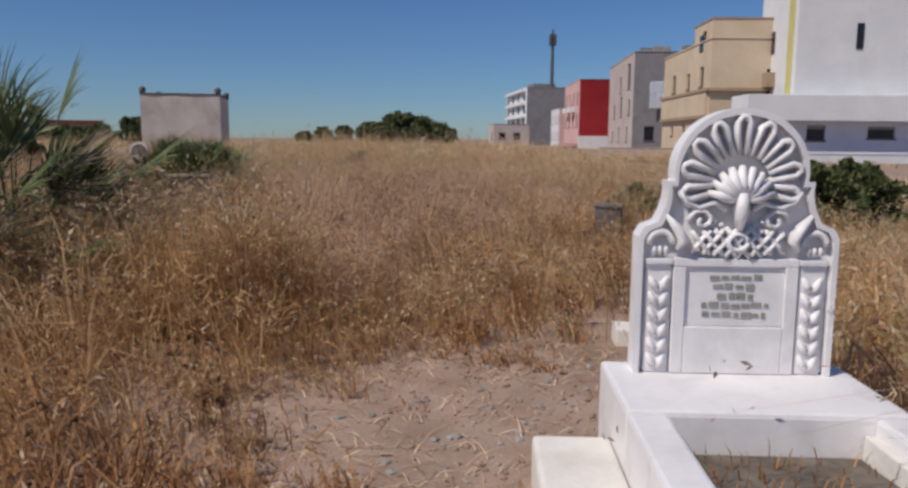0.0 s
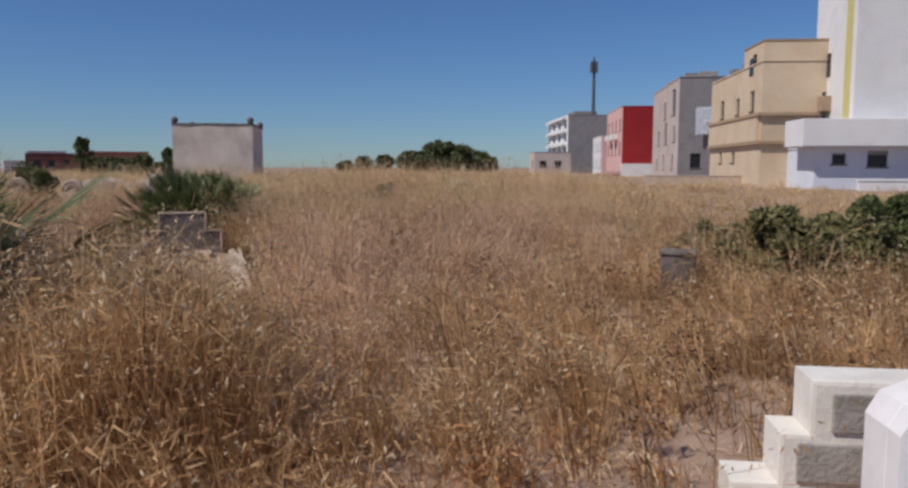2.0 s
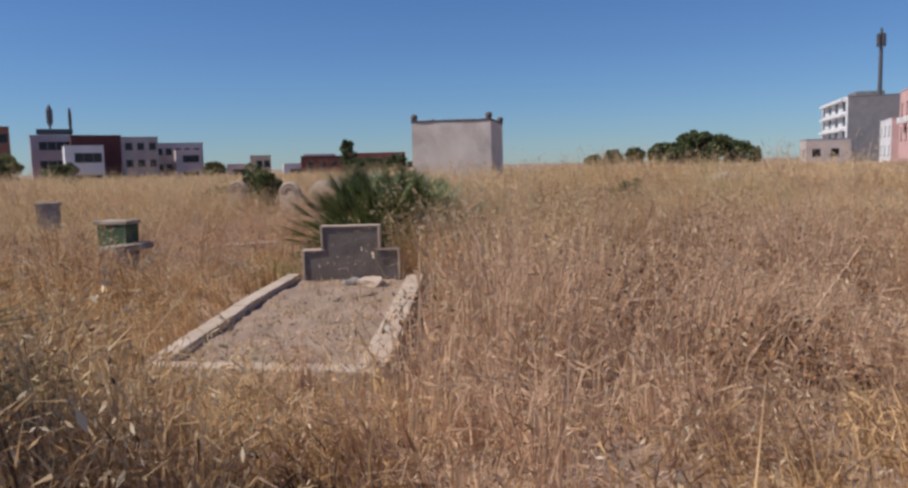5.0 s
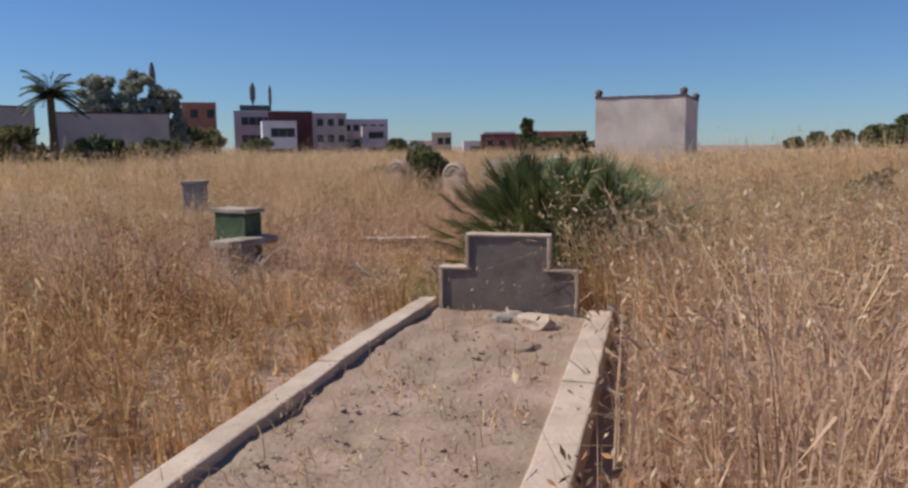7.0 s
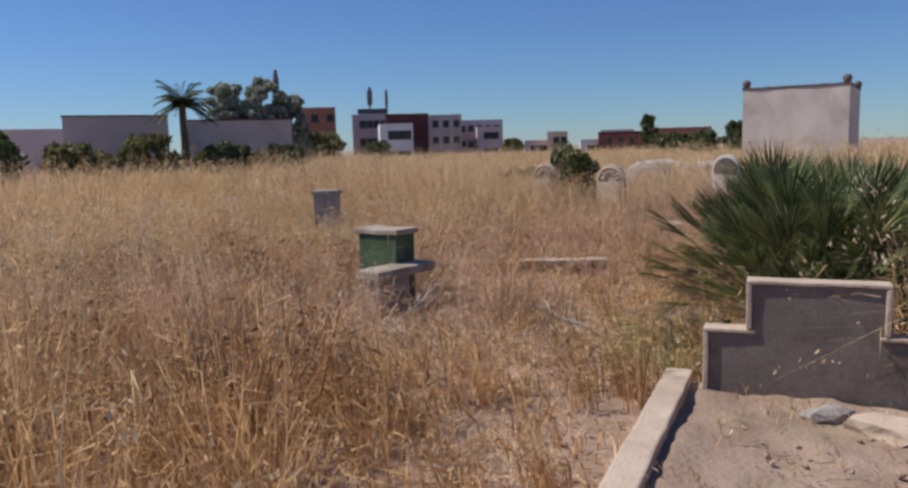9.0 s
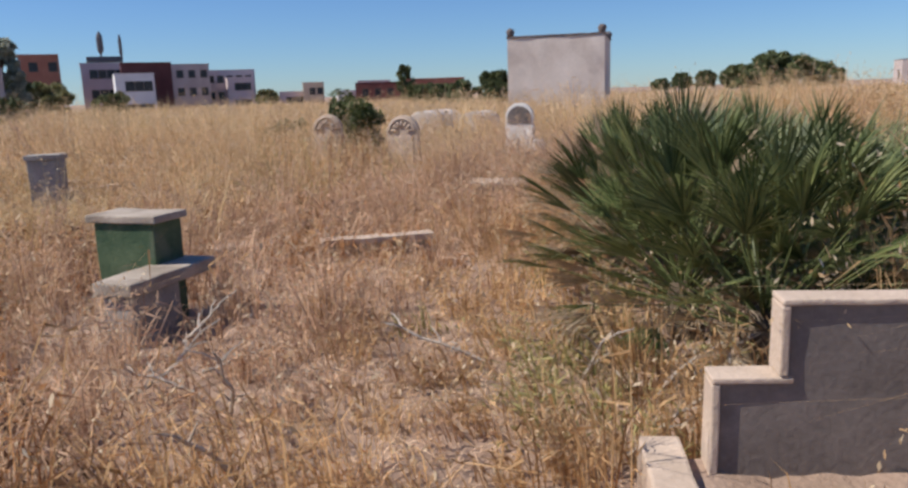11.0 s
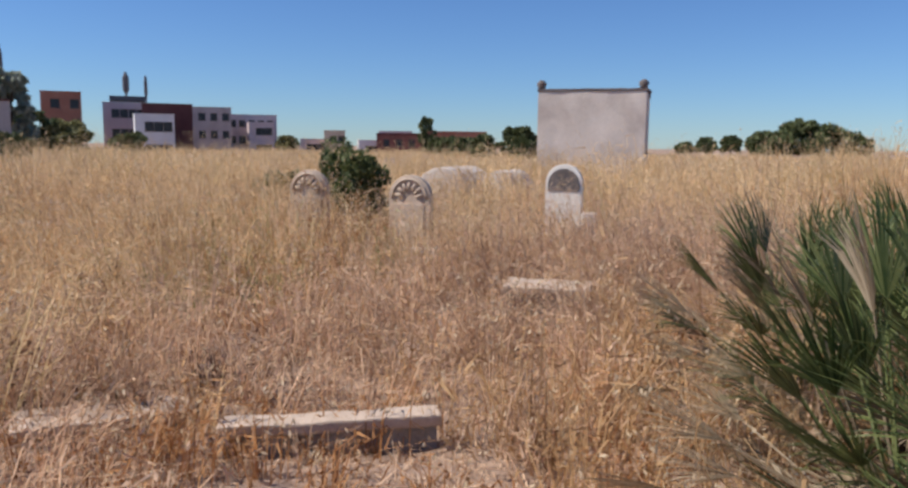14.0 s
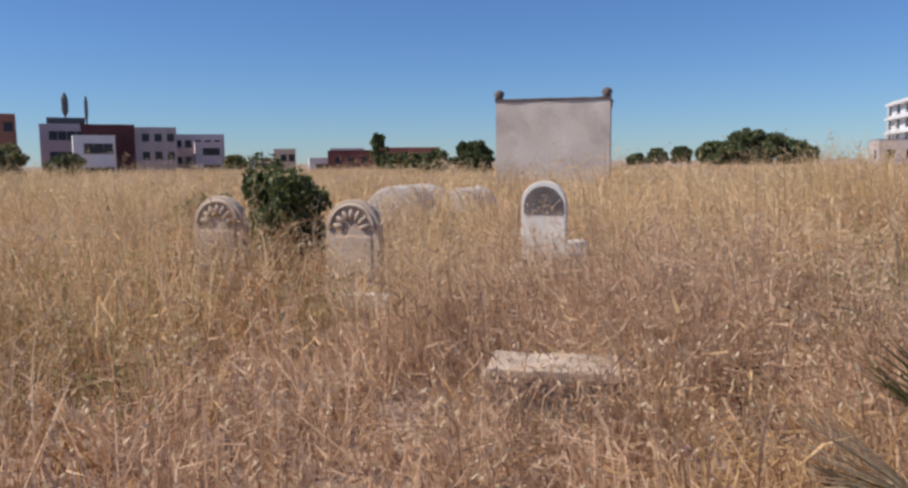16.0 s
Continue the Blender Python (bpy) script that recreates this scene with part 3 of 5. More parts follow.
# ---- the square shrine ----
def shrine():
    x0, x1, y0, y1, top = -5.82, -2.22, 27.2, 31.6, 3.06
    g = thing("shrine", pose(0, 0, 0), "weathered whitewashed square shrine with dark corner finials", "shrine")
    def wall(name, xa, ya, xb, yb, w):
        d = Vector((xb - xa, yb - ya, 0))
        bm = bmesh.new()
        bmesh.ops.create_grid(bm, x_segments=18, y_segments=14, size=0.5)
        for v in bm.verts:
            u, h = v.co.x + 0.5, v.co.y + 0.5
            wob = 0.02 * noise.noise(Vector((u * 5 + xa, h * 4, ya)))
            v.co = Vector((xa, ya, -0.3)) + d * u + Vector((0, 0, (top + 0.3) * h)) + Vector((d.y, -d.x, 0)).normalized() * wob
        geo = bmesh.ops.extrude_face_region(bm, geom=bm.faces[:])
        off = Vector((-d.y, d.x, 0)).normalized() * w
        for v in geo["geom"]:
            if isinstance(v, bmesh.types.BMVert):
                v.co += off
        bmesh.ops.recalc_face_normals(bm, faces=bm.faces)
        return part("wall", bm, SHRINE, g, "", False)
    wall("wall", x0, y0, x1, y0, 0.3)
    wall("wall", x1, y0 + 0.302, x1, y1 - 0.302, 0.3)
    wall("wall", x1, y1, x0, y1, 0.3)
    wall("wall", x0, y1 - 0.302, x0, y0 + 0.302, 0.3)
    part("roof", box(x0 + 0.31, x1 - 0.31, y0 + 0.31, y1 - 0.31, 2.35, 2.6, 0.02), SHRINE, g)
    for a in ((x0 - 0.03, x1 + 0.03, y0 - 0.03, y0 + 0.33), (x0 - 0.03, x1 + 0.03, y1 - 0.33, y1 + 0.03)):
        part("parapet_coping", box(*a, top + 0.002, top + 0.085, 0.015, 0.012), DARKST, g, "dark weathered coping")
    for a in ((x0 - 0.03, x0 + 0.33), (x1 - 0.33, x1 + 0.03)):
        part("parapet_coping", box(*a, y0 + 0.332, y1 - 0.332, top + 0.002, top + 0.085, 0.015, 0.012), DARKST, g, "dark weathered coping")
    for x in (x0 + 0.10, x1 - 0.10):
        for y in (y0 + 0.10, y1 - 0.10):
            bm = tube([(x, y, top + 0.08), (x, y, top + 0.16), (x, y, top + 0.24), (x, y, top + 0.33), (x, y, top + 0.38)], [0.14, 0.13, 0.17, 0.13, 0.05], 8)
            part("finial", bm, DARKST, g, "dark weathered corner finial", True)
    return g


shrine()


# ---- houses ----
def facade(width, height, holes, depth=0.14):
    """A wall in x and z from the origin, outside towards -y, with openings (x0, x1, z0, z1) cut into it."""
    bm = bmesh.new()
    us = sorted({0.0, width, *[h[i] for h in holes for i in (0, 1)]})
    vs = sorted({0.0, height, *[h[i] for h in holes for i in (2, 3)]})
    for a, b in zip(us, us[1:]):
        for c, d in zip(vs, vs[1:]):
            if not any(h[0] <= a and b <= h[1] and h[2] <= c and d <= h[3] for h in holes):
                bm.faces.new([bm.verts.new(p) for p in ((a, 0, c), (b, 0, c), (b, 0, d), (a, 0, d))])
    for x0, x1, z0, z1 in holes:
        for p, q in (((x0, z0), (x1, z0)), ((x1, z0), (x1, z1)), ((x1, z1), (x0, z1)), ((x0, z1), (x0, z0))):
            bm.faces.new([bm.verts.new(v) for v in ((p[0], 0, p[1]), (q[0], 0, q[1]), (q[0], depth, q[1]), (p[0], depth, p[1]))])
    bmesh.ops.remove_doubles(bm, verts=bm.verts, dist=1e-4)
    bmesh.ops.recalc_face_normals(bm, faces=bm.faces)
    if sum(f.normal.y for f in bm.faces if abs(f.normal.y) > 0.9) > 0:
        bmesh.ops.reverse_faces(bm, faces=bm.faces)
    return bm


def windows(wall, holes, depth=0.14):
    for x0, x1, z0, z1 in holes:
        w = part("window", box(x0 - 0.02, x1 + 0.02, depth - 0.004, depth + 0.05, z0 - 0.02, z1 + 0.02), FRAME, wall)
        part("pane", box(x0 + 0.05, x1 - 0.05, depth - 0.02, depth - 0.006, z0 + 0.05, z1 - 0.05), GLASS, w, "dark window pane")
        part("sill", box(x0 - 0.08, x1 + 0.08, -0.06, 0.02, z0 - 0.09, z0 - 0.004), FRAME, w)


def house(name, m, width, length, height, label, south, west, holes_s=(), holes_w=(), parapet=0.0, category="house", group="", roof=None):
    """A flat-roofed house. Its south face runs along local x, its west face along local y, from the corner at the origin."""
    g = thing(name, m, label, category, group)
    ws = part("wall", facade(width, height, holes_s), south, g)
    windows(ws, holes_s)
    ww = part("wall", facade(length, height, [(length - b, length - a, c, d) for a, b, c, d in holes_w]), west, g)
    ww.matrix_local = Matrix.Translation((0, length, 0)) @ Matrix.Rotation(radians(-90), 4, "Z")
    windows(ww, [(length - b, length - a, c, d) for a, b, c, d in holes_w])
    e = part("wall", facade(length, height, []), west, g)
    e.matrix_local = Matrix.Translation((width, 0, 0)) @ Matrix.Rotation(radians(90), 4, "Z")
    n = part("wall", facade(width, height, []), south, g)
    n.matrix_local = Matrix.Translation((width, length, 0)) @ Matrix.Rotation(radians(180), 4, "Z")
    part("roof", box(0.02, width - 0.02, 0.02, length - 0.02, height - 0.35, height - 0.05), roof or GREYR, g)
    part("coping", box(-0.06, width + 0.06, -0.06, 0.14, height + 0.002, height + 0.10, 0.01), roof or south, g)
    part("coping", box(-0.06, 0.14, 0.142, length + 0.06, height + 0.002, height + 0.10, 0.01), roof or west, g)
    return g


def grid_holes(length, floors, first, gap, count, w=1.0, h=1.2, start=1.0):
    return [(start + i * (length - 2 * start) / max(count - 1, 1) * 0.92, start + i * (length - 2 * start) / max(count - 1, 1) * 0.92 + w, first + f * gap, first + f * gap + h) for f in range(floors) for i in range(count)]


# cream house: three storeys, taller at the near corner
M = pose(27.85, 35.5, -0.4, 0, 0, -13.5)
g = house("cream_house", M, 8.0, 13.4, 8.1, "three-storey cream rendered house with ochre ledges", CREAM, CREAM,
          [(3.6, 5.6, 4.6, 6.2), (3.4, 4.8, 1.5, 3.4)],
          [(1.7, 2.7, 5.2, 6.5), (5.2, 6.1, 5.2, 6.3), (9.4, 10.5, 5.2, 6.5), (6.0, 6.9, 1.9, 2.7), (9.6, 10.4, 1.9, 2.7)])
t2 = part("upper_storey", facade(8.0, 1.15, []), CREAM, g)
t2.matrix_local = pose(0, 0, 8.20)
t2 = part("upper_storey", facade(4.4, 1.15, [(2.0, 2.9, 0.0, 0.6)]), CREAM, g)
t2.matrix_local = pose(0, 4.4, 8.20, 0, 0, -90)
t2 = part("upper_storey", facade(8.0, 1.15, []), CREAM, g)
t2.matrix_local = pose(8.0, 4.4, 8.20, 0, 0, 180)
part("upper_roof", box(-0.05, 8.05, -0.05, 4.45, 9.352, 9.45), CREAMD, g)
part("attic_window", box(-0.04, 0.02, 2.1, 2.95, 7.5, 8.6), GLASS, g, "dark attic window")
for z in (4.75, 3.0):
    part("ledge", box(-0.28, 0.0, -0.28, 13.4, z, z + 0.22, 0.02), CREAMD, g, "dark ochre ledge")
    part("ledge", box(0.002, 8.0, -0.28, -0.002, z, z + 0.22, 0.02), CREAMD, g, "dark ochre ledge")
part("bay", box(-0.20, -0.002, 0.3, 13.2, 3.24, 4.73), CREAM, g)
part("balcony", box(3.3, 6.0, -0.9, -0.02, 4.98, 5.9, 0.02), CREAMD, g, "shaded balcony")
for y in (5.5, 9.0):
    part("roof_box", box(0.4, 1.2, y, y + 0.9, 8.22, 8.75, 0.03), GREYR, g)

# grey and rose house with washing
M = pose(34.3, 62.0, -0.3, 0, 0, -15)
g = house("grey_house", M, 10.0, 18.6, 10.1, "three-storey rose grey house with darker grey south side", GREYR, ROSE,
          [(1.2, 2.2, 1.4, 2.8), (5.4, 6.4, 1.4, 2.8)],
          [(2.2, 4.4, 6.7, 9.3), (8.5, 9.9, 6.6, 8.4), (2.0, 3.4, 4.0, 5.6), (7.5, 9.2, 3.9, 6.2), (13, 14.5, 3.9, 5.5), (3, 4.2, 1.2, 2.8), (9, 10.2, 1.2, 2.8), (14, 15.2, 1.2, 2.4)])
for i in range(7):
    part("rooftop_clutter", box(0.5 + random.uniform(0, 3), 1.2 + random.uniform(0, 3), 2 + i * 2.3, 2.7 + i * 2.3, 10.22, 10.5 + random.uniform(0.1, 0.7), 0.03), STONE, g)
part("laundry", box(1.5, 3.4, -0.7, -0.62, 4.6, 7.2, 0.02, 0.08), CLOTH, g, "pale blue white laundry hanging")

# red house
M = pose(37.1, 85.0, 0.6, 0, 0, -12)
g = house("red_house", M, 9.0, 15.2, 8.2, "deep red house with pink rendered front", REDP, PINK, [],
          grid_holes(15.2, 2, 2.2, 3.0, 4, 1.4, 1.6, 1.6))
part("plinth", box(-0.1, 9.0, -0.4, -0.02, -1.2, 1.0, 0.03), WHITEP, g, "white plinth wall")
for y in (4.0, 9.0):
    part("balcony", box(-0.8, -0.02, y, y + 2.4, 4.2, 4.9, 0.02), WHITEP, g)

house("small_house", pose(42.2, 108.0, 0.0, 0, 0, -12), 3.0, 12, 6.0, "small white and pink house", PINK, WHITEP, [], grid_holes(12, 2, 1.0, 2.7, 3, 1.4, 1.4, 1.5))
g = house("white_block", pose(49.1, 150.0, 0.0, 0, 0, -6.5), 9.0, 29.0, 12.1, "tall white block with darker grey south side", GREYR, WHITEP, [],
          grid_holes(29, 4, 1.2, 2.8, 4, 3.2, 1.7, 2.0))
for i in range(4):
    part("balcony", box(-0.9, -0.02, 2, 27, 3.4 + i * 2.8 - 0.5, 3.4 + i * 2.8, 0.02), WHITEP, g)
part("stair_head", box(2, 7, 4, 12, 12.22, 13.2, 0.03), GREYR, g)
house("low_house", pose(39.4, 140.0, -0.2, 0, 0, -6.5), 7.2, 8.0, 4.2, "low beige house with dark roof edge", ROSE, ROSE, [(1, 2.4, 1.2, 2.6), (4, 5.4, 1.2, 2.6)], [(2, 4, 1.2, 2.6)], roof=GREYR)

# mast
g = thing("telecom_mast", pose(55.2, 152.0, 12.0), "tall dark telecom mast with panel antennas", "mast")
part("pole", tube([(0, 0, -0.1), (0, 0, 9.0), (0, 0, 12.6)], [0.42, 0.34, 0.22], 8), METAL, g)
for i in range(5):
    a = 2 * math.pi * i / 5
    part("antenna", box(0.62 * math.cos(a) - 0.17, 0.62 * math.cos(a) + 0.17, 0.62 * math.sin(a) - 0.17, 0.62 * math.sin(a) + 0.17, 9.2, 11.6, 0.03), METAL, g)
    part("bracket", tube([(0, 0, 10.4), (0.6 * math.cos(a), 0.6 * math.sin(a), 10.4)], 0.06, 5), METAL, g)

# white house with overhang, and its tall block
M = pose(28.35, 30.55, -0.4, 0, 0, -14)
g = house("white_house", M, 24.0, 9.0, 2.62, "white house with projecting upper storey and ground floor tinted blue as shade", SHADEW, SHADEW,
          [(0.95, 1.7, 1.75, 2.35), (2.85, 3.95, 1.6, 2.5), (6.4, 8.0, 1.75, 2.45), (11, 13, 1.5, 2.4), (16, 18, 1.5, 2.4)], [])
part("overhang", box(-1.0, 24, -0.9, 2.2, 2.735, 4.25, 0.04), WHITEP, g, "white projecting storey")
part("overhang_soffit", box(-0.98, 23.98, -0.86, -0.08, 2.70, 2.733), SHADEW, g)
part("tall_block", box(2.15, 14, 0.6, 6.9, 4.252, 12.5, 0.04), WHITEP, g, "tall white block")
part("slit_window", box(2.09, 2.147, 4.2, 5.0, 7.1, 8.5, 0.02), GLASS, g)
part("yellow_band", box(2.08, 2.147, 1.1, 1.9, 4.3, 12.4, 0.02), YELLOW, g, "yellow vertical band")
part("slit_window", box(5.6, 6.0, 0.54, 0.597, 7.0, 8.5, 0.02), GLASS, g)
bw = thing("boundary_wall", pose(28.8, 28.3, 0, 0, 0, -14), "low white boundary wall before the houses", "wall")
part("wall", box(0.6, 22, -0.12, 0.12, -0.5, 0.42, 0.02, 0.01), WHITEP, bw)
part("coping", box(0.55, 22.05, -0.16, 0.16, 0.422, 0.50, 0.02), WHITEP, bw)
bw = thing("boundary_wall", pose(22.5, 41.0, 0, 0, 0, -14), "low pale earth wall before the houses", "wall")
part("wall", box(0, 10, -0.12, 0.12, -0.5, 0.55, 0.02, 0.02), KERB, bw)
part("coping", box(-0.05, 10.05, -0.15, 0.15, 0.552, 0.60, 0.02), KERB, bw)

# ---- the far town ----
def town(name, x0, y0, x1, y1, top, south, label, floors, count, depth=10.0, group="far town blocks", base=-2.0, w=1.15, h=1.25, roof=None):
    d = Vector((x1 - x0, y1 - y0, 0))
    rz = math.degrees(math.atan2(d.y, d.x))
    height = top - base
    gap = 3.0
    holes = [q for q in grid_holes(d.length, floors, height - floors * gap + 0.8, gap, count, w, h, 1.2) if q[2] > 0.2] if floors else []
    return house(name, pose(x0, y0, base, 0, 0, rz), d.length, depth, height, label, south, south, holes, [], category="building", group=group, roof=roof)


town("brick_block", -84.2, 88.1, -80.4, 91.4, 8.0, BRICK, "far terracotta coloured block", 2, 2, 8)
g = town("grey_block", -84.5, 100.5, -77.5, 106.2, 7.2, APT, "long far grey block with dark windows", 3, 6, 12)
part("roof_slab", box(1.0, 6.2, 1, 6, 9.6, 10.3, 0.05), METAL, g, "dark roof structure")
town("white_villa", -69.1, 87.9, -65.3, 91.0, 4.9, WHITEP, "small far white building with dark windows", 2, 3, 7)
town("maroon_block", -71.2, 92.2, -66.0, 96.2, 6.5, MAROON, "dark maroon upper storey behind a white building", 0, 0, 8)
town("tan_block", -80.3, 116.9, -75.0, 120.9, 7.3, ROSE, "far tan rendered block in town", 2, 3, 10)
town("apartment_block", -81.3, 128.2, -72.9, 133.2, 6.5, APT, "far pale apartment block with rows of dark windows", 3, 5, 12)
town("apartment_block", -74.6, 126.0, -71.0, 128.4, 5.0, APT, "far pale apartment block with rows of dark windows", 2, 3, 8)
town("yellow_block", -65.0, 137.1, -61.4, 138.8, 3.8, CREAM, "small far yellowish building", 2, 2, 8)
town("white_villa", -55.2, 130.4, -51.6, 132.0, 2.0, WHITEP, "small far white building with dark windows", 1, 3, 7)
town("grey_block", -59.0, 150.5, -52.6, 152.9, 4.0, APT, "far grey rendered block in town", 2, 4, 10)
town("red_roof_house", -41.0, 125.0, -31.0, 127.8, 3.5, BRICK, "far low red brown house", 1, 5, 8)
town("red_roof_house", -51.0, 128.5, -41.4, 130.0, 3.2, MAROON, "far low dark red house", 1, 4, 8)
town("grey_block", -70.5, 138.0, -66.0, 140.0, 2.2, APT, "far grey rendered block in town", 1, 3, 9)
town("white_villa", -48.5, 133.0, -43.0, 135.0, 1.6, ROSE, "small far pale building", 1, 3, 7)
town("long_shed", -50.0, 27.3, -46.2, 32.9, 4.0, ROSE, "long low pale shed with dark roof edge", 0, 0, 9, roof=MAROON)
town("long_shed", -46.7, 35.0, -41.6, 40.6, 3.7, ROSE, "long low pale shed with dark roof edge", 0, 0, 9, roof=MAROON)
town("long_shed", -66.0, 29.5, -61.5, 36.6, 3.6, APT, "long low grey shed far off", 0, 0, 12)
town("grey_block", -47.5, 2.0, -46.0, 12.5, 3.4, APT, "low far grey building behind trees", 1, 3, 10)

for x, y, top, name in ((-107.0, 134.5, 15.2, "lattice"), (-104.1, 136.8, 14.6, "pole"), (-62.0, 59.9, 10.3, "pole")):
    g = thing("antenna_mast", pose(x, y, -0.3), "thin far antenna mast above the town", "mast", "far masts")
    part("pole", tube([(0, 0, 0), (0, 0, top)], [0.24, 0.16], 6), METAL, g)
    part("antenna", tube([(0, 0, top - 4.2), (0, 0, top - 3.2), (0, 0, top - 0.8), (0, 0, top + 0.3)], [0.18, 0.62, 0.62, 0.18] if name == "lattice" else [0.2, 0.34, 0.34, 0.15], 8), METAL, g)


# ---- trees, shrubs ----
def leaves(rng, centres, radii, per, size, squash=0.8):
    """Many small leaves spread through clumps: quads turned at random."""
    c = np.repeat(np.asarray(centres, float), per, 0)
    r = np.repeat(np.asarray(radii, float), per)
    v = rng.normal(size=(len(c), 3))
    v /= np.linalg.norm(v, axis=1, keepdims=True)
    pos = c + v * (r * rng.uniform(0.35, 1.0, len(c)) ** 0.6)[:, None] * np.array([1, 1, squash])
    a = rng.normal(size=(len(c), 3))
    a /= np.linalg.norm(a, axis=1, keepdims=True)
    b = np.cross(a, rng.normal(size=(len(c), 3)))
    b /= np.linalg.norm(b, axis=1, keepdims=True)
    s = (size * rng.uniform(0.6, 1.4, len(c)))[:, None]
    verts = np.stack([pos - a * s, pos + b * s * 0.42, pos + a * s, pos - b * s * 0.42], 1).reshape(-1, 3)
    k = len(c)
    return verts, np.arange(k * 4), np.arange(0, k * 4, 4)


def crown(name, rng, centres, radii, per, size, material, parent, squash=0.8):
    verts, loops, starts = leaves(rng, centres, radii, per, size, squash)
    ob = new(name, ribbons(name, verts, loops, starts, None, [material], np.zeros(len(starts))))
    ob.parent = parent
    return ob


def tree(x, y, z, height, spread, label, material, seed, per=90, size=0.32, group="far trees", clumps=60, low=0.3, narrow=1.0):
    rng = np.random.default_rng(seed)
    g = thing("tree", pose(x, y, z), label, "tree", group)
    bm = tube([(0, 0, -0.2), (0.05 * height * 0.3, 0, height * 0.25), (0, 0.03 * height, height * 0.6)], [height * 0.045, height * 0.032, height * 0.012], 8)
    part("trunk", bm, BARK, g, smooth=True)
    cs, rs = [], []
    for i in range(clumps):
        a, h = rng.uniform(0, 2 * math.pi), rng.uniform(low, 0.95)
        rad = spread * narrow * math.sqrt(max(0.03, 1 - ((h - 0.55) / 0.48) ** 2)) * rng.uniform(0.25, 0.95)
        cs.append((rad * math.cos(a), rad * math.sin(a), h * height))
        rs.append(spread * rng.uniform(0.12, 0.30))
    for i in range(5):
        c = cs[i]
        part("limb", tube([(0, 0, height * 0.28 + 0.04 * i * height), (c[0] * 0.5, c[1] * 0.5, c[2] * 0.8), c], [height * 0.016, height * 0.01, height * 0.004], 5), BARK, g)
    crown("crown", rng, cs, rs, max(30, per // 2), size, material, g)
    return g


tree(26.5, 180, -1.0, 7.6, 8.0, "broad dark green tree behind the field", TREE, 1, 260, 0.6, clumps=40, low=0.15)
tree(34.0, 182, -1.0, 5.8, 6.5, "broad dark green tree behind the field", TREE, 2, 220, 0.6, clumps=30, low=0.12)
tree(19.0, 176, -1.0, 5.6, 5.0, "round dark green tree behind the field", TREE, 3, 200, 0.55, low=0.15)
tree(12.0, 185, -1.0, 5.0, 2.2, "small round dark tree far off", TREE, 4, 160, 0.4)
tree(7.0, 190, -1.0, 4.6, 2.4, "small round dark tree far off", TREE, 5, 160, 0.4)
tree(2.0, 190, -1.0, 3.4, 2.2, "small round dark tree far off", TREE, 6, 130, 0.4)
for i, (x, y, h) in enumerate(((-20.0, 80, 3.3), (-17.5, 82, 4.2), (-15.6, 79, 4.0), (-23.5, 84, 2.9), (-27, 90, 3.2), (-31, 100, 3.4), (-13.5, 86, 3.0))):
    tree(x, y, -0.9, h, 1.5, "dark slender trees behind the tombs", TREE, 20 + i, 120, 0.26, group="dark tree row", low=0.2)
tree(-37.4, 115, -1.0, 6.6, 1.3, "pointed dark cypress far off", TREE, 31, 120, 0.35, low=0.1)
for i, (x, y, h, w) in enumerate(((-71.5, 72.5, 5.6, 3.0), (-69.0, 75.0, 4.2, 2.6), (-75.5, 69.0, 5.0, 3.0), (-61.5, 116, 3.2, 2.0), (-62.3, 78.0, 3.0, 2.2), (-78, 86, 4.6, 3.2))):
    tree(x, y, -0.8, h, w, "green tree before the far town", OLIVE if i % 2 else TREE, 40 + i, 160, 0.32, group="town trees", low=0.15)
for i, (x, y, h, w) in enumerate(((-40.2, 13.0, 3.8, 2.6), (-39.2, 16.0, 3.3, 2.2), (-41.5, 9.5, 3.8, 2.6), (-42.5, 28.2, 3.0, 2.0), (-40.5, 33.0, 2.4, 2.2), (-38.5, 36.0, 2.2, 2.0), (-44.5, 24.5, 2.6, 2.0))):
    tree(x, y, -0.6, h, w, "dark tree beside the sheds", TREE if i % 3 else OLIVE, 60 + i, 170, 0.24, group="shed trees", low=0.1)
for i, (x, y, h, w) in enumerate(((-46.2, 38.6, 7.4, 2.0), (-45.0, 40.9, 7.9, 1.9), (-43.9, 42.8, 6.6, 1.6))):
    tree(x, y, -0.6, h, w, "thin pale grey green tree beside the sheds", PALET, 80 + i, 260, 0.22, group="pale trees", low=0.3)


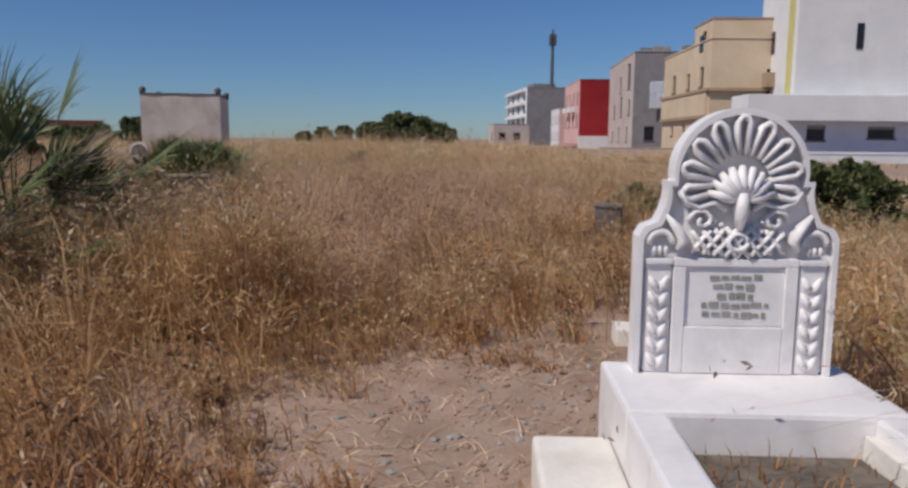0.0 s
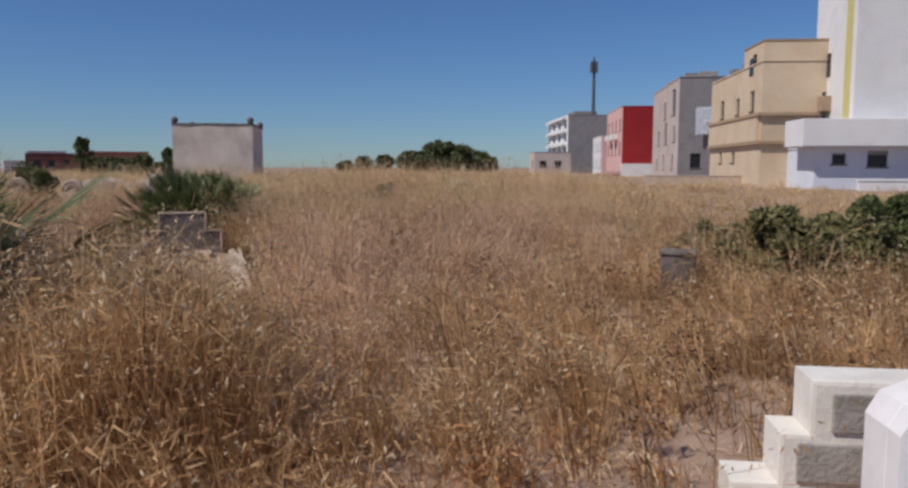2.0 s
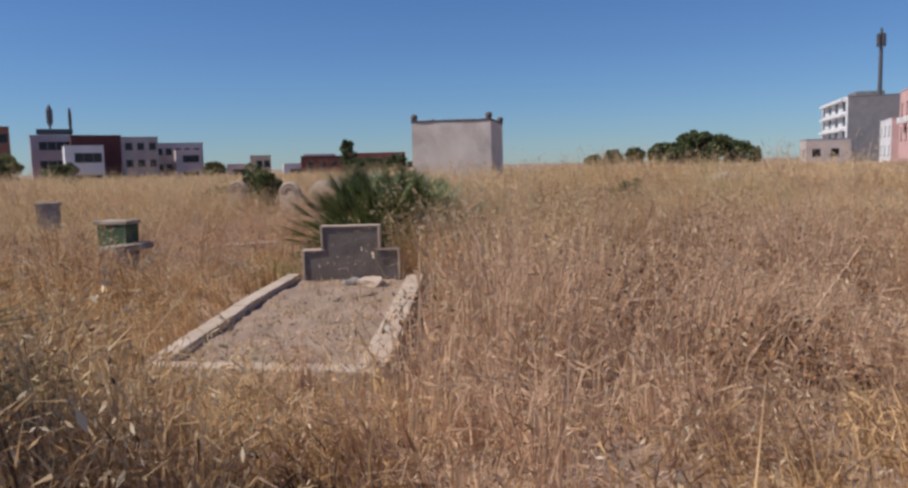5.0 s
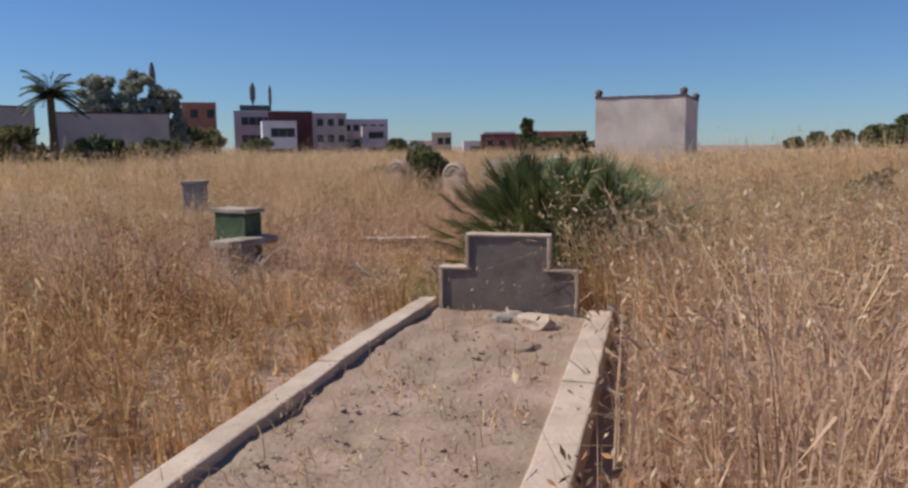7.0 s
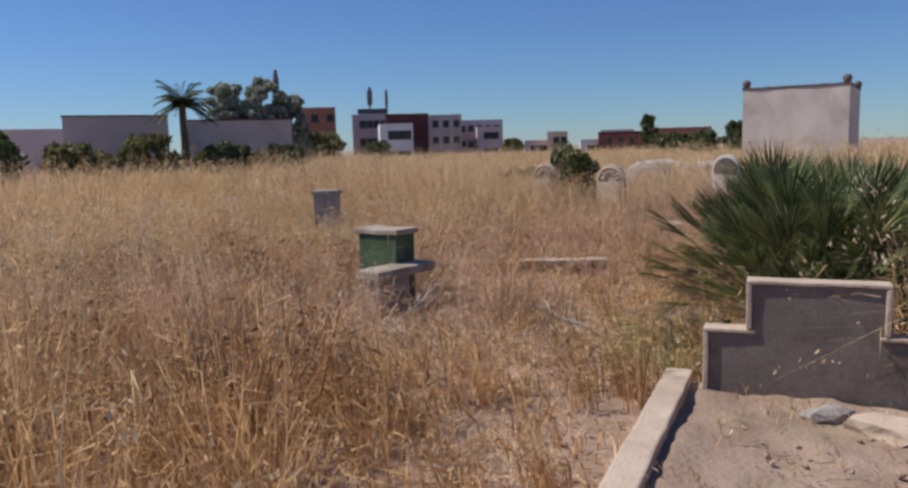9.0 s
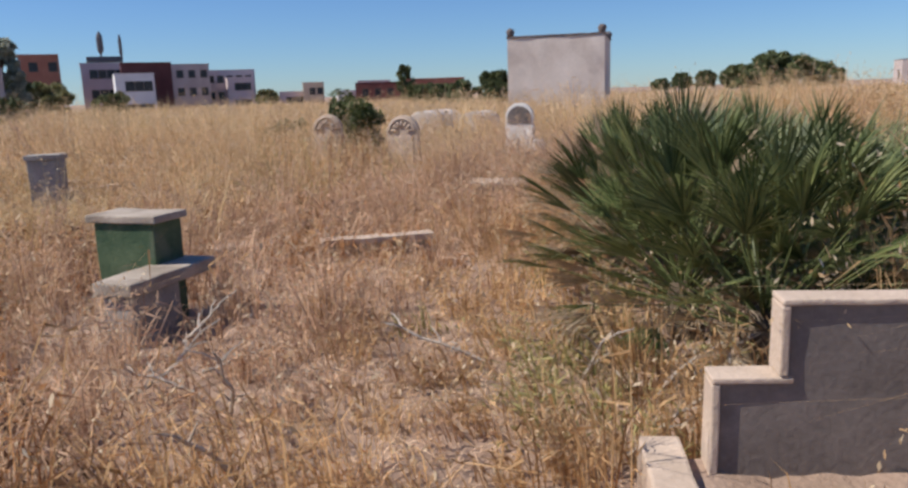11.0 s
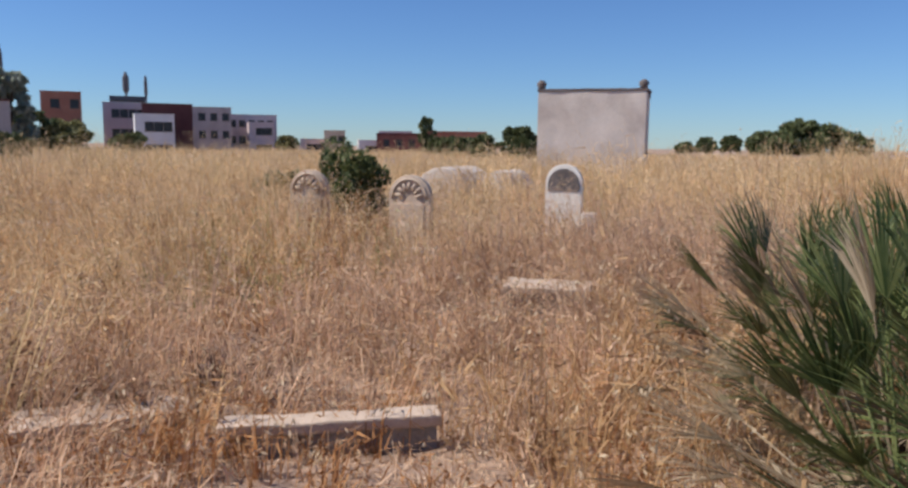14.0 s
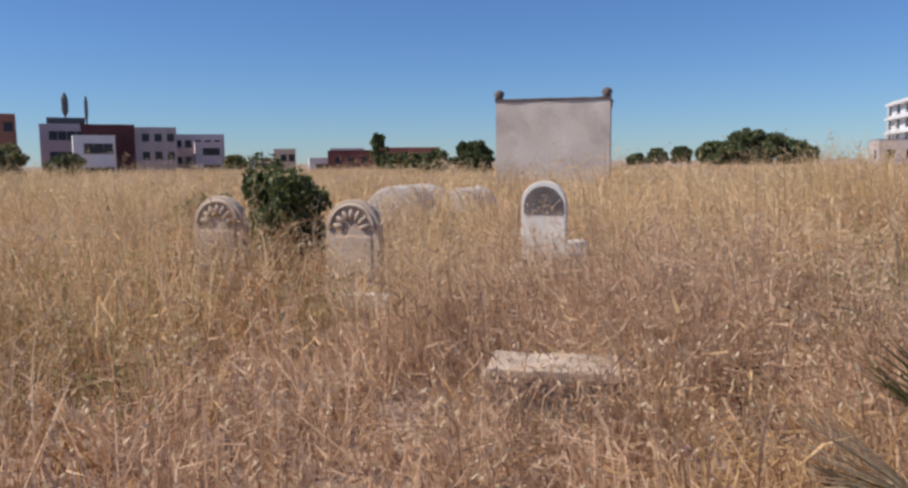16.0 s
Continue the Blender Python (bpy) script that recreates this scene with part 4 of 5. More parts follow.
def date_palm(x, y, z, height, label):
    g = thing("palm_tree", pose(x, y, z), label, "palm tree")
    part("trunk", tube([(0, 0, -0.2), (0.06, 0, height * 0.5), (0, 0, height)], [0.32, 0.25, 0.22], 8), BARK, g)
    rng = np.random.default_rng(7)
    for i in range(54):
        a, up = 2 * math.pi * i / 54 * 2.4, rng.uniform(-0.2, 1.5)
        d = Vector((math.cos(a), math.sin(a), 0))
        bm = bmesh.new()
        L = rng.uniform(1.6, 2.2)
        pts = [Vector((0, 0, height)) + d * L * t * (1 - 0.2 * up) + Vector((0, 0, L * (0.9 * up * t - 0.75 * t * t + 0.25 * t))) for t in (0, 0.25, 0.5, 0.75, 1.0)]
        s = Vector((-d.y, d.x, 0))
        tube(pts, [0.03, 0.026, 0.02, 0.014, 0.006], 4, bm)
        for t in range(14):
            f = 0.15 + 0.85 * t / 14
            k = min(int(f * 4), 3)
            p = pts[k].lerp(pts[k + 1], f * 4 - k)
            for q in (-1, 1):
                e = p + s * q * 0.38 * (1.1 - f * 0.6) + d * 0.2 - Vector((0, 0, 0.12))
                bm.faces.new([bm.verts.new(v) for v in (p - d * 0.10, e, p + d * 0.10)])
        part("frond", bm, TREE, g)
    return g


date_palm(-41.5, 30.4, -0.5, 4.9, "date palm rising beside the low sheds")


def shrub(x, y, w, d, h, label, material, seed, per=130, size=0.035, clumps=40):
    rng = np.random.default_rng(seed)
    z = gh(x, y)
    g = thing("shrub", pose(x, y, z), label, "shrub")
    cs, rs = [], []
    for i in range(clumps):
        a, r, t = rng.uniform(0, 2 * math.pi), math.sqrt(rng.uniform(0, 1)), rng.uniform(0.12, 1.0)
        k = math.sqrt(max(0.05, 1 - (t * 0.9) ** 2)) if h < 0.9 * w else 1 - 0.5 * abs(t - 0.5)
        cs.append((w * r * k * math.cos(a), d * r * k * math.sin(a), h * t * rng.uniform(0.7, 1.0)))
        rs.append(rng.uniform(0.11, 0.22) * max(0.6, h))
    bm = bmesh.new()
    for c in cs[::2]:
        tube([(c[0] * 0.2, c[1] * 0.2, -0.05), (c[0] * 0.6, c[1] * 0.6, c[2] * 0.6), c], [0.012, 0.008, 0.004], 4, bm)
    part("stems", bm, BARK, g)
    crown("foliage", rng, cs, rs, per, size, material, g)
    return g


shrub(6.75, -2.75, 1.25, 0.8, 0.82, "spreading olive green shrub behind the grey marker", OLIVE, 11, 200, 0.045, 100)
shrub(8.4, -2.4, 1.4, 0.9, 0.92, "spreading olive green shrub in dry grass", BUSH, 12, 200, 0.045, 110)
shrub(9.4, -1.2, 1.2, 0.9, 0.85, "spreading olive green shrub in dry grass", BUSH, 13, 180, 0.045, 80)
shrub(6.6, -1.2, 0.8, 0.6, 0.6, "low reddish green shrub in dry grass", OLIVE, 14, 150, 0.04, 60)
shrub(-5.47, 10.2, 0.38, 0.34, 1.28, "upright dark green shrub among gravestones", BUSH, 15, 220, 0.04, 60)
shrub(2.9, 9.5, 0.35, 0.3, 0.75, "small dark shrub in dry grass", OLIVE, 16, 120, 0.035, 30)
shrub(-8.6, 14.0, 0.6, 0.5, 0.9, "small green shrub in dry grass", OLIVE, 17, 120, 0.04, 30)


# ---- dwarf fan palms ----
def fan_mesh(name, seed, material, folded):
    """One frond: a long stalk and a stiff pleated fan of pointed blades."""
    rng = np.random.default_rng(seed)
    verts, faces = [], []
    stalk = 1.0
    for i, t in enumerate((0.0, 0.5, 1.0)):
        r = 0.010 * (1 - 0.5 * t)
        for a in range(4):
            verts.append((r * math.cos(a * math.pi / 2), r * math.sin(a * math.pi / 2) - 0.06 * t * (1 - t), stalk * t))
    for i in range(2):
        for a in range(4):
            faces.append((i * 4 + a, i * 4 + (a + 1) % 4, i * 4 + 4 + (a + 1) % 4, i * 4 + 4 + a))
    count = 25
    for i in range(count):
        u = (i / (count - 1) - 0.5) * 2
        ang = u * (0.95 if not folded else 0.52) + rng.uniform(-0.04, 0.04)
        L = (0.60 - 0.16 * abs(u)) * rng.uniform(0.88, 1.1)
        bend = -0.10 - 0.20 * abs(u) + rng.uniform(-0.08, 0.08)
        d = Vector((math.sin(ang), bend * 0.4, math.cos(ang)))
        s = Vector((math.cos(ang), 0.35, -math.sin(ang))).normalized()
        c = Vector((0, 0, stalk))
        k = len(verts)
        w = 0.0068
        p1, p2, p3 = c + d * L * 0.35, c + d * L * 0.7 + Vector((0, bend * 0.06, 0)), c + d * L + Vector((0, bend * 0.22, -0.02))
        for v in (c - s * 0.003, c + s * 0.003, p1 - s * w, p1 + s * w, p2 - s * w * 0.8, p2 + s * w * 0.8, p3):
            verts.append(tuple(v))
        faces += [(k, k + 1, k + 3, k + 2), (k + 2, k + 3, k + 5, k + 4), (k + 4, k + 5, k + 6)]
    return mesh_from(name, verts, faces, material)


FANS = [fan_mesh("frond", s, LEAF, f) for s, f in ((1, False), (2, True), (3, True), (4, True), (5, True))]
DEADFANS = [fan_mesh("dead_frond", s, DEADLEAF, True) for s in (8, 9)]


def fan_palm(x, y, count, reach, label, seed, heads=3, spread=0.3, alive=0.86):
    rng = np.random.default_rng(seed)
    z = gh(x, y)
    g = thing("fan_palm", pose(x, y, z), label, "palm", "dwarf fan palms")
    for h in range(heads):
        a = 2 * math.pi * h / heads + seed
        cx, cy = spread * math.cos(a), spread * math.sin(a)
        part("trunk", tube([(cx, cy, -0.1), (cx * 1.1, cy * 1.1, 0.15), (cx * 1.2, cy * 1.2, 0.28)], [0.10, 0.11, 0.05], 8), BARK, g, "shaggy fibrous stump")
        for i in range(count):
            f = (i + 0.5) / count
            tilt = 10 + 76 * f ** 0.75 + rng.uniform(-8, 8)
            yaw = i * 137.5 + rng.uniform(-15, 15)
            s = reach * rng.uniform(0.8, 1.1) * (1.0 - 0.12 * f)
            dead = f > alive or rng.uniform() < 0.8 * (0.9 - alive)
            me = (DEADFANS if dead else FANS)[int(rng.integers(2 if dead else 5))]
            ob = new("dead_frond" if dead else "frond", me)
            ob.parent = g
            m = pose(cx * 1.15, cy * 1.15, 0.14 + 0.1 * (1 - f)) @ Matrix.Rotation(radians(yaw), 4, "Z") @ Matrix.Rotation(radians(tilt), 4, "X") @ Matrix.Rotation(radians(rng.uniform(-40, 40)), 4, "Z")
            ob.matrix_local = m @ Matrix.Diagonal((s, s, s, 1))
    return g


fan_palm(-0.08, 1.60, 66, 0.66, "large bushy dwarf fan palm growing behind the cement headstone", 3, 4, 0.34)
fan_palm(-0.42, 2.75, 62, 0.60, "large bushy dwarf fan palm with many dead fronds", 6, 4, 0.34, 0.66)
fan_palm(-0.60, 4.0, 54, 0.60, "low half dead dwarf fan palm in dry grass", 9, 3, 0.25, 0.6)
fan_palm(-0.75, -5.75, 46, 1.05, "bushy green dwarf fan palm in tall grass", 13, 3, 0.28)


def branch(x, y, z, length, turn, tilt, seed, label):
    rng = np.random.default_rng(seed)
    g = thing("dry_branch", pose(x, y, z, 0, -tilt, turn), label, "branch", "bleached branches")
    p = [Vector((0, 0, 0))]
    for i in range(5):
        p.append(p[-1] + Vector((length / 5, rng.uniform(-0.05, 0.05) * length, rng.uniform(-0.04, 0.06) * length)))
    part("stem", tube(p, [0.011, 0.010, 0.008, 0.007, 0.005, 0.003], 5), TWIG, g)
    for i in (1, 2, 3, 4):
        q = p[i]
        for s in (-1, 1):
            if rng.uniform() < 0.7:
                e = q + Vector((length * 0.16, s * length * rng.uniform(0.08, 0.2), length * rng.uniform(0.0, 0.12)))
                part("twig", tube([q, q.lerp(e, 0.5) + Vector((0, 0, 0.01)), e], [0.006, 0.004, 0.002], 4), TWIG, g)
    return g


rb = random.Random(4)
for x, y in ((-0.6, 0.75), (-0.45, 1.0), (-0.9, 0.9), (-2.45, 0.45), (-2.6, 0.7), (-2.2, 0.25), (-2.75, 0.35), (-1.9, -0.2), (-0.7, 0.2), (-1.35, 1.0), (-2.9, 0.9), (1.0, 0.1), (1.25, -0.7), (1.3, -1.3)):
    branch(x, y, gh(x, y) + 0.03, rb.uniform(0.3, 0.6), rb.uniform(0, 360), rb.uniform(5, 45), int(x * 100 + y * 17) % 97, "bleached grey branch lying in straw")


# ---- grass ----
TRACK = np.array([(1.6, -11.6), (1.95, -10.4), (2.3, -8.7), (2.4, -7.9), (2.1, -6.4), (1.8, -5.3), (1.4, -4.4), (0.3, -3.7), (-0.5, -2.9), (-0.65, -2.2), (-0.95, -1.3), (-1.15, -0.3), (-1.45, 0.7), (-1.7, 1.6), (-1.95, 2.5)])


def to_track(x, y):
    best = np.full(len(x), 1e9)
    for a, b in zip(TRACK, TRACK[1:]):
        d = b - a
        t = np.clip(((x - a[0]) * d[0] + (y - a[1]) * d[1]) / (d @ d), 0, 1)
        best = np.minimum(best, np.hypot(x - a[0] - t * d[0], y - a[1] - t * d[1]))
    return best


def spot(x, y, cx, cy, r):
    return np.exp(-((x - cx) ** 2 + (y - cy) ** 2) / (r * r))


def growth(x, y):
    """How tall the grass stands, in metres."""
    h = 0.50 + 0.15 * wave(x * 0.9 + 3, y * 0.9) + 0.11 * wave(y * 2.1, x * 2.3 + 1)
    h = h + 0.20 * np.clip((np.hypot(x, y - 2) - 6) / 8, 0, 1)
    h = h * (1 - 0.62 * np.clip((x - 0.22 * y - 5.5) / 5, 0, 1))
    for cx, cy, r, to in ((-1.5, 0.6, 1.3, 0.17), (-2.3, 2.2, 1.1, 0.27), (-2.7, 0.9, 0.7, 0.22), (-1.0, -1.2, 0.8, 0.16), (-1.6, 1.9, 0.9, 0.3),
                          (2.3, -8.8, 0.9, 0.04), (2.9, -8.0, 0.8, 0.05), (1.9, -8.1, 0.7, 0.10), (3.2, -6.8, 0.7, 0.42), (-2.7, 3.1, 0.8, 0.24), (-2.4, 5.6, 0.9, 0.26),
                          (1.5, -1.4, 0.7, 0.85), (-0.55, 0.7, 0.4, 0.36), (2.2, -2.6, 0.9, 0.88), (1.15, 0.5, 0.9, 1.05), (-2.3, -1.3, 0.7, 0.85), (-0.4, -7.4, 0.9, 0.45), (1.1, -6.2, 0.75, 1.05), (0.1, -5.0, 0.8, 1.0), (-2.6, -2.7, 1.2, 0.95), (2.6, 1.5, 1.6, 0.85), (0.9, 4.6, 1.7, 0.8), (-1.0, -3.9, 0.7, 0.5), (0.7, -4.6, 0.6, 0.85),
                          (-4.5, 6.8, 1.7, 0.70), (-3.0, 8.6, 1.5, 0.60), (-6.6, 4.5, 1.1, 0.30), (-5.2, 3.9, 0.8, 0.34), (-5.2, 7.3, 0.8, 0.95), (-4.7, 6.2, 0.9, 0.80), (4.0, -6.3, 1.1, 0.36), (-0.8, 7.5, 1.2, 0.78), (4.3, -4.7, 0.7, 0.22)):
        k = spot(x, y, cx, cy, r) ** 0.7
        h = h * (1 - k) + to * k
    return np.clip(h, 0.03, 1.1)


def inside(x, y):
    """Where stones, soil beds and trunks keep the grass out."""
    out = (y > -3.42) & (y < 0.09) & (x > -0.30 + (y + 3.3) * -0.115) & (x < 1.36 + (y + 3.3) * -0.155)
    u = (x - 3.13) * 0.973 - (y + 9.13) * 0.23
    v = (x - 3.13) * 0.23 + (y + 9.13) * 0.973
    out |= (np.abs(u) < 0.49) & (v > -2.25) & (v < 0.18) | (u > -0.78) & (u < 0) & (v > -1.55) & (v < -0.1)
    out |= (np.abs(x + 3.45) < 0.36) & (np.abs(y - 1.38) < 0.4)
    out |= (np.hypot(x + 0.08, y - 1.6) < 0.62) | (np.hypot(x + 0.42, y - 2.75) < 0.55)
    out |= (np.abs(x + 4.0) < 1.95) & (np.abs(y - 29.4) < 2.4)
    u = (x - 4.0) * 0.961 - (y + 7.66) * 0.276
    v = (x - 4.0) * 0.276 + (y + 7.66) * 0.961
    out |= (np.abs(u) < 0.68) & (v > -0.05) & (v < 0.26)
    return out


def drift(x, y, size, seed):
    """A smooth random field with patches of about the given size, spread about 0."""
    r = np.random.default_rng(seed)
    out = np.zeros(np.shape(x))
    for k in range(7):
        a, f, p = r.uniform(0, 2 * math.pi), r.uniform(0.6, 1.6) * 2.2 / size, r.uniform(0, 6.3)
        out = out + np.sin((x * math.cos(a) + y * math.sin(a)) * f + p)
    return out / 1.9


def blades(rng, x, y, h, width, turn, lean, slot, seed_slot=0, seeds=0.0, lift=0.0, side=0.0, reach=0.09):
    """Bent blades as tapered ribbons, the picked ones with hanging oat heads."""
    n = len(x)
    d = np.stack([np.cos(turn), np.sin(turn), np.zeros(n)], 1)
    f = rng.uniform(0, 2 * math.pi, n)
    s = np.stack([np.cos(f), np.sin(f), np.zeros(n)], 1) * width[:, None]
    base = np.stack([x, y, ground_z(x, y) - 0.01 + lift], 1)
    up = np.array([0, 0, 1.0])
    mid = base + up * (h * 0.60)[:, None] + d * (h * lean * 0.36)[:, None]
    tip = base + up * (h * (1 - 0.38 * np.minimum(lean, 1.5)))[:, None] + d * (h * lean * 1.1)[:, None]
    verts = np.stack([base - s, base + s, mid + s * 0.8, mid - s * 0.8, tip], 1).reshape(-1, 3)
    loops = ((np.arange(n) * 5)[:, None] + np.array([0, 1, 2, 3, 3, 2, 4])).ravel()
    starts = ((np.arange(n) * 7)[:, None] + np.array([0, 4])).ravel()
    slots = np.repeat(slot, 2)
    if side:
        p = np.repeat(np.arange(n), rng.poisson(side, n))
        p = p[h[p] > 0.07]
        m = len(p)
        t = rng.uniform(0.15, 1.0, (m, 1))
        c = np.where(t < 0.55, base[p] + (mid[p] - base[p]) * (t / 0.55), mid[p] + (tip[p] - mid[p]) * ((t - 0.55) / 0.45))
        e = rng.normal(0, 1, (m, 3)) * np.array([1, 1, 0.75])
        e /= np.linalg.norm(e, axis=1, keepdims=True)
        w = np.cross(e, rng.normal(size=(m, 3)))
        w *= (width[p] * rng.uniform(0.7, 1.7, m) / np.linalg.norm(w, axis=1))[:, None]
        e *= (reach * rng.uniform(0.35, 1.5, m) * np.clip(h[p] / 0.4, 0.3, 1))[:, None]
        e[:, 2] = np.maximum(e[:, 2], base[p][:, 2] - c[:, 2])
        more = np.stack([c - w, c + w, c + e], 1).reshape(-1, 3)
        starts = np.concatenate([starts, len(loops) + np.arange(0, m * 3, 3)])
        loops = np.concatenate([loops, np.arange(m * 3) + len(verts)])
        verts = np.concatenate([verts, more])
        slots = np.concatenate([slots, slot[p]])
    pick = np.nonzero(rng.uniform(size=n) < seeds)[0]
    if len(pick):
        p = np.repeat(pick, 5)
        m = len(p)
        t = rng.uniform(0.70, 1.05, m)[:, None]
        c = mid[p] * (1 - t) + tip[p] * t + rng.normal(0, 0.016, (m, 3))
        e = rng.normal(0, 1, (m, 3))
        e[:, 2] = -np.abs(e[:, 2]) - 0.5
        e /= np.linalg.norm(e, axis=1, keepdims=True)
        w = np.cross(e, rng.normal(size=(m, 3)))
        w /= np.linalg.norm(w, axis=1, keepdims=True)
        L = rng.uniform(0.006, 0.017, (m, 1)) * ((width[p] / 0.0024) ** 0.4)[:, None]
        more = np.stack([c, c + e * L + w * L * 0.34, c + e * L * 2.1, c + e * L - w * L * 0.34], 1).reshape(-1, 3)
        starts = np.concatenate([starts, len(loops) + np.arange(0, m * 4, 4)])
        loops = np.concatenate([loops, np.arange(m * 4) + len(verts)])
        verts = np.concatenate([verts, more])
        slots = np.concatenate([slots, np.where(rng.uniform(size=m) < 0.65, seed_slot, np.repeat(slot, 1)[p])])
    return verts, loops, starts, slots


GOLD_, PALE_, ASH_, RUST_, GREEN_, UMBER_, SEED_ = range(7)
KINDS = [DRY, PALE, ASHEN, RUST, HALFGREEN, UMBER, SEED]


def kind_of(rng, x, y, far):
    """Which grass a tussock is: the strongest of a few patchy fields, each with places that it likes; umber also paints
    shade at the palm's foot.
    """
    s = np.zeros((6, len(x)))
    s[GOLD_] = 0.55 + 0.5 * drift(x, y, 3.0, 1) + 2.2 * spot(x, y, 4.4, -6.0, 2.2) + 1.2 * spot(x, y, -3.0, -2.5, 1.6)
    s[PALE_] = 0.15 + 0.8 * np.clip((y - 4.5) / 4, 0, 1) + 2.6 * spot(x, y, 4.0, -6.4, 1.6) + 0.5 * drift(x, y, 4.0, 2) + 0.9 * np.clip((np.hypot(x, y) - 8) / 8, 0, 1)
    s[ASH_] = 0.25 + 0.6 * drift(x, y, 2.5, 3) + 1.4 * spot(x, y, 2.2, -1.8, 1.8) + 1.1 * spot(x, y, 2.0, -5.6, 1.2) + 1.0 * spot(x, y, -3.0, 4.5, 2.8) + 0.8 * spot(x, y, -1.5, 0.5, 1.3)
    s[RUST_] = -0.35 + 0.6 * drift(x, y, 1.6, 4) + 1.7 * spot(x, y, -2.4, -1.3, 1.0) + 1.0 * spot(x, y, -4.4, 0.6, 1.4) + 0.5 * spot(x, y, 0.6, -9.0, 1.6) + 0.7 * spot(x, y, 1.0, -6.9, 1.1) + 0.5 * spot(x, y, -4.0, 5.0, 1.5) - far
    s[GREEN_] = -0.58 + 1.0 * spot(x, y, 0.8, 7.5, 2.0) + 0.3 * np.clip((y - 4) / 4, 0, 1) + 0.6 * drift(x, y, 2.6, 5) + 0.8 * spot(x, y, 5.6, -4.2, 1.3) + 1.2 * spot(x, y, -2.2, -3.6, 1.3) + 0.8 * spot(x, y, -0.8, 0.7, 0.5) + 0.9 * spot(x, y, -0.6, 8.8, 1.6) + 0.9 * spot(x, y, 3.6, -2.0, 1.4) + 0.6 * spot(x, y, -8, 12, 4)
    # the two strongest umber spots colour in the shade below the big palm's fronds
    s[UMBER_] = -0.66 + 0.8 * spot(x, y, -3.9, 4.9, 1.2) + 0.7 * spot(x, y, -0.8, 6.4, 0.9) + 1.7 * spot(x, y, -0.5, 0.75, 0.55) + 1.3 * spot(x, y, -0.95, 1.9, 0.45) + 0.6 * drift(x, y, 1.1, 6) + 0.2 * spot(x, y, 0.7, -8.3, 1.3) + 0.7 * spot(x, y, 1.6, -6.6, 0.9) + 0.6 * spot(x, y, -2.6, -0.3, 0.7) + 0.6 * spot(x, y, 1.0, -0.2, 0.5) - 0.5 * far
    return np.argmax(s + rng.normal(0, 0.36, s.shape), 0)


def tussocks(name, rng, count, area, per, width, girth, label, keep=None, far=0.0, seeds=0.3, wild=0.30, tall=1.0, upright=0.0, side=2.6, reach=0.10):
    """Many tufts, each with one kind, height and sway of its own, as one body of grass."""
    x, y = rng.uniform(area[0], area[1], count), rng.uniform(area[2], area[3], count)
    H = growth(x, y) * tall * np.exp(rng.normal(0, wild, count))
    ok = np.ones(count, bool) if keep is None else keep(x, y)
    ok &= rng.uniform(size=count) < np.clip((H - 0.01) / 0.14, 0.12, 1) * (1 - 0.85 * np.clip(1.3 * spot(x, y, 2.4, -8.6, 0.95), 0, 1))
    x, y, H = x[ok], y[ok], H[ok]
    k = kind_of(rng, x, y, far)
    H = H * np.array([1.0, 1.05, 1.0, 0.85, 0.8, 0.72])[k]
    sway = 2.6 + 0.9 * drift(x, y, 3.5, 8) + rng.normal(0, 0.55, len(x))
    push = np.abs(rng.normal(0.34, 0.30, len(x))) * (1 - upright)
    i = np.repeat(np.arange(len(x)), per)
    n = len(i)
    a, r = rng.uniform(0, 2 * math.pi, n), np.abs(rng.normal(0, 1, n)) * girth * (0.5 + H[i])
    bx, by = x[i] + r * np.cos(a), y[i] + r * np.sin(a)
    h = H[i] * rng.uniform(0.45, 1.12, n)
    room = to_track(bx, by)
    h = np.minimum(h, np.minimum(rng.uniform(0.95, 1.25, n) * (1 + 0.35 * np.clip((room - 5) / 4, 0, 1)), 0.40 + 0.9 * np.clip((room - 0.36) / 0.5, 0, 1.6)))
    out = np.abs(rng.normal(0.20, 0.36, n)) * (1 - 0.5 * upright)
    vx, vy = out * np.cos(a) + push[i] * np.cos(sway[i]), out * np.sin(a) + push[i] * np.sin(sway[i])
    loose = rng.uniform(size=n) < 0.20
    lean = np.hypot(vx, vy) + np.where(loose, rng.uniform(0.3, 1.1, n), 0)
    lean = np.where(h > 0.45, np.minimum(lean, np.maximum((room - 0.22) / np.maximum(h, 0.01) / 1.1, 0)), np.minimum(lean, 1.6))
    beside = inside(bx + 0.4, by) | inside(bx - 0.4, by) | inside(bx, by + 0.4) | inside(bx, by - 0.4)
    lean = np.where(beside, np.minimum(lean, 0.25), lean)
    turn = np.arctan2(vy, vx) + np.where(loose, rng.uniform(-1.5, 1.5, n), 0)
    ok = ~inside(bx, by)
    v, l, s, m = blades(rng, bx[ok], by[ok], h[ok], (width * rng.uniform(0.55, 1.5, n))[ok], turn[ok], lean[ok], k[i][ok], SEED_, seeds, 0.0, side, reach)
    return tagged(new(name, ribbons(name, v, l, s, None, KINDS, m)), label, "grass", kind="stuff")


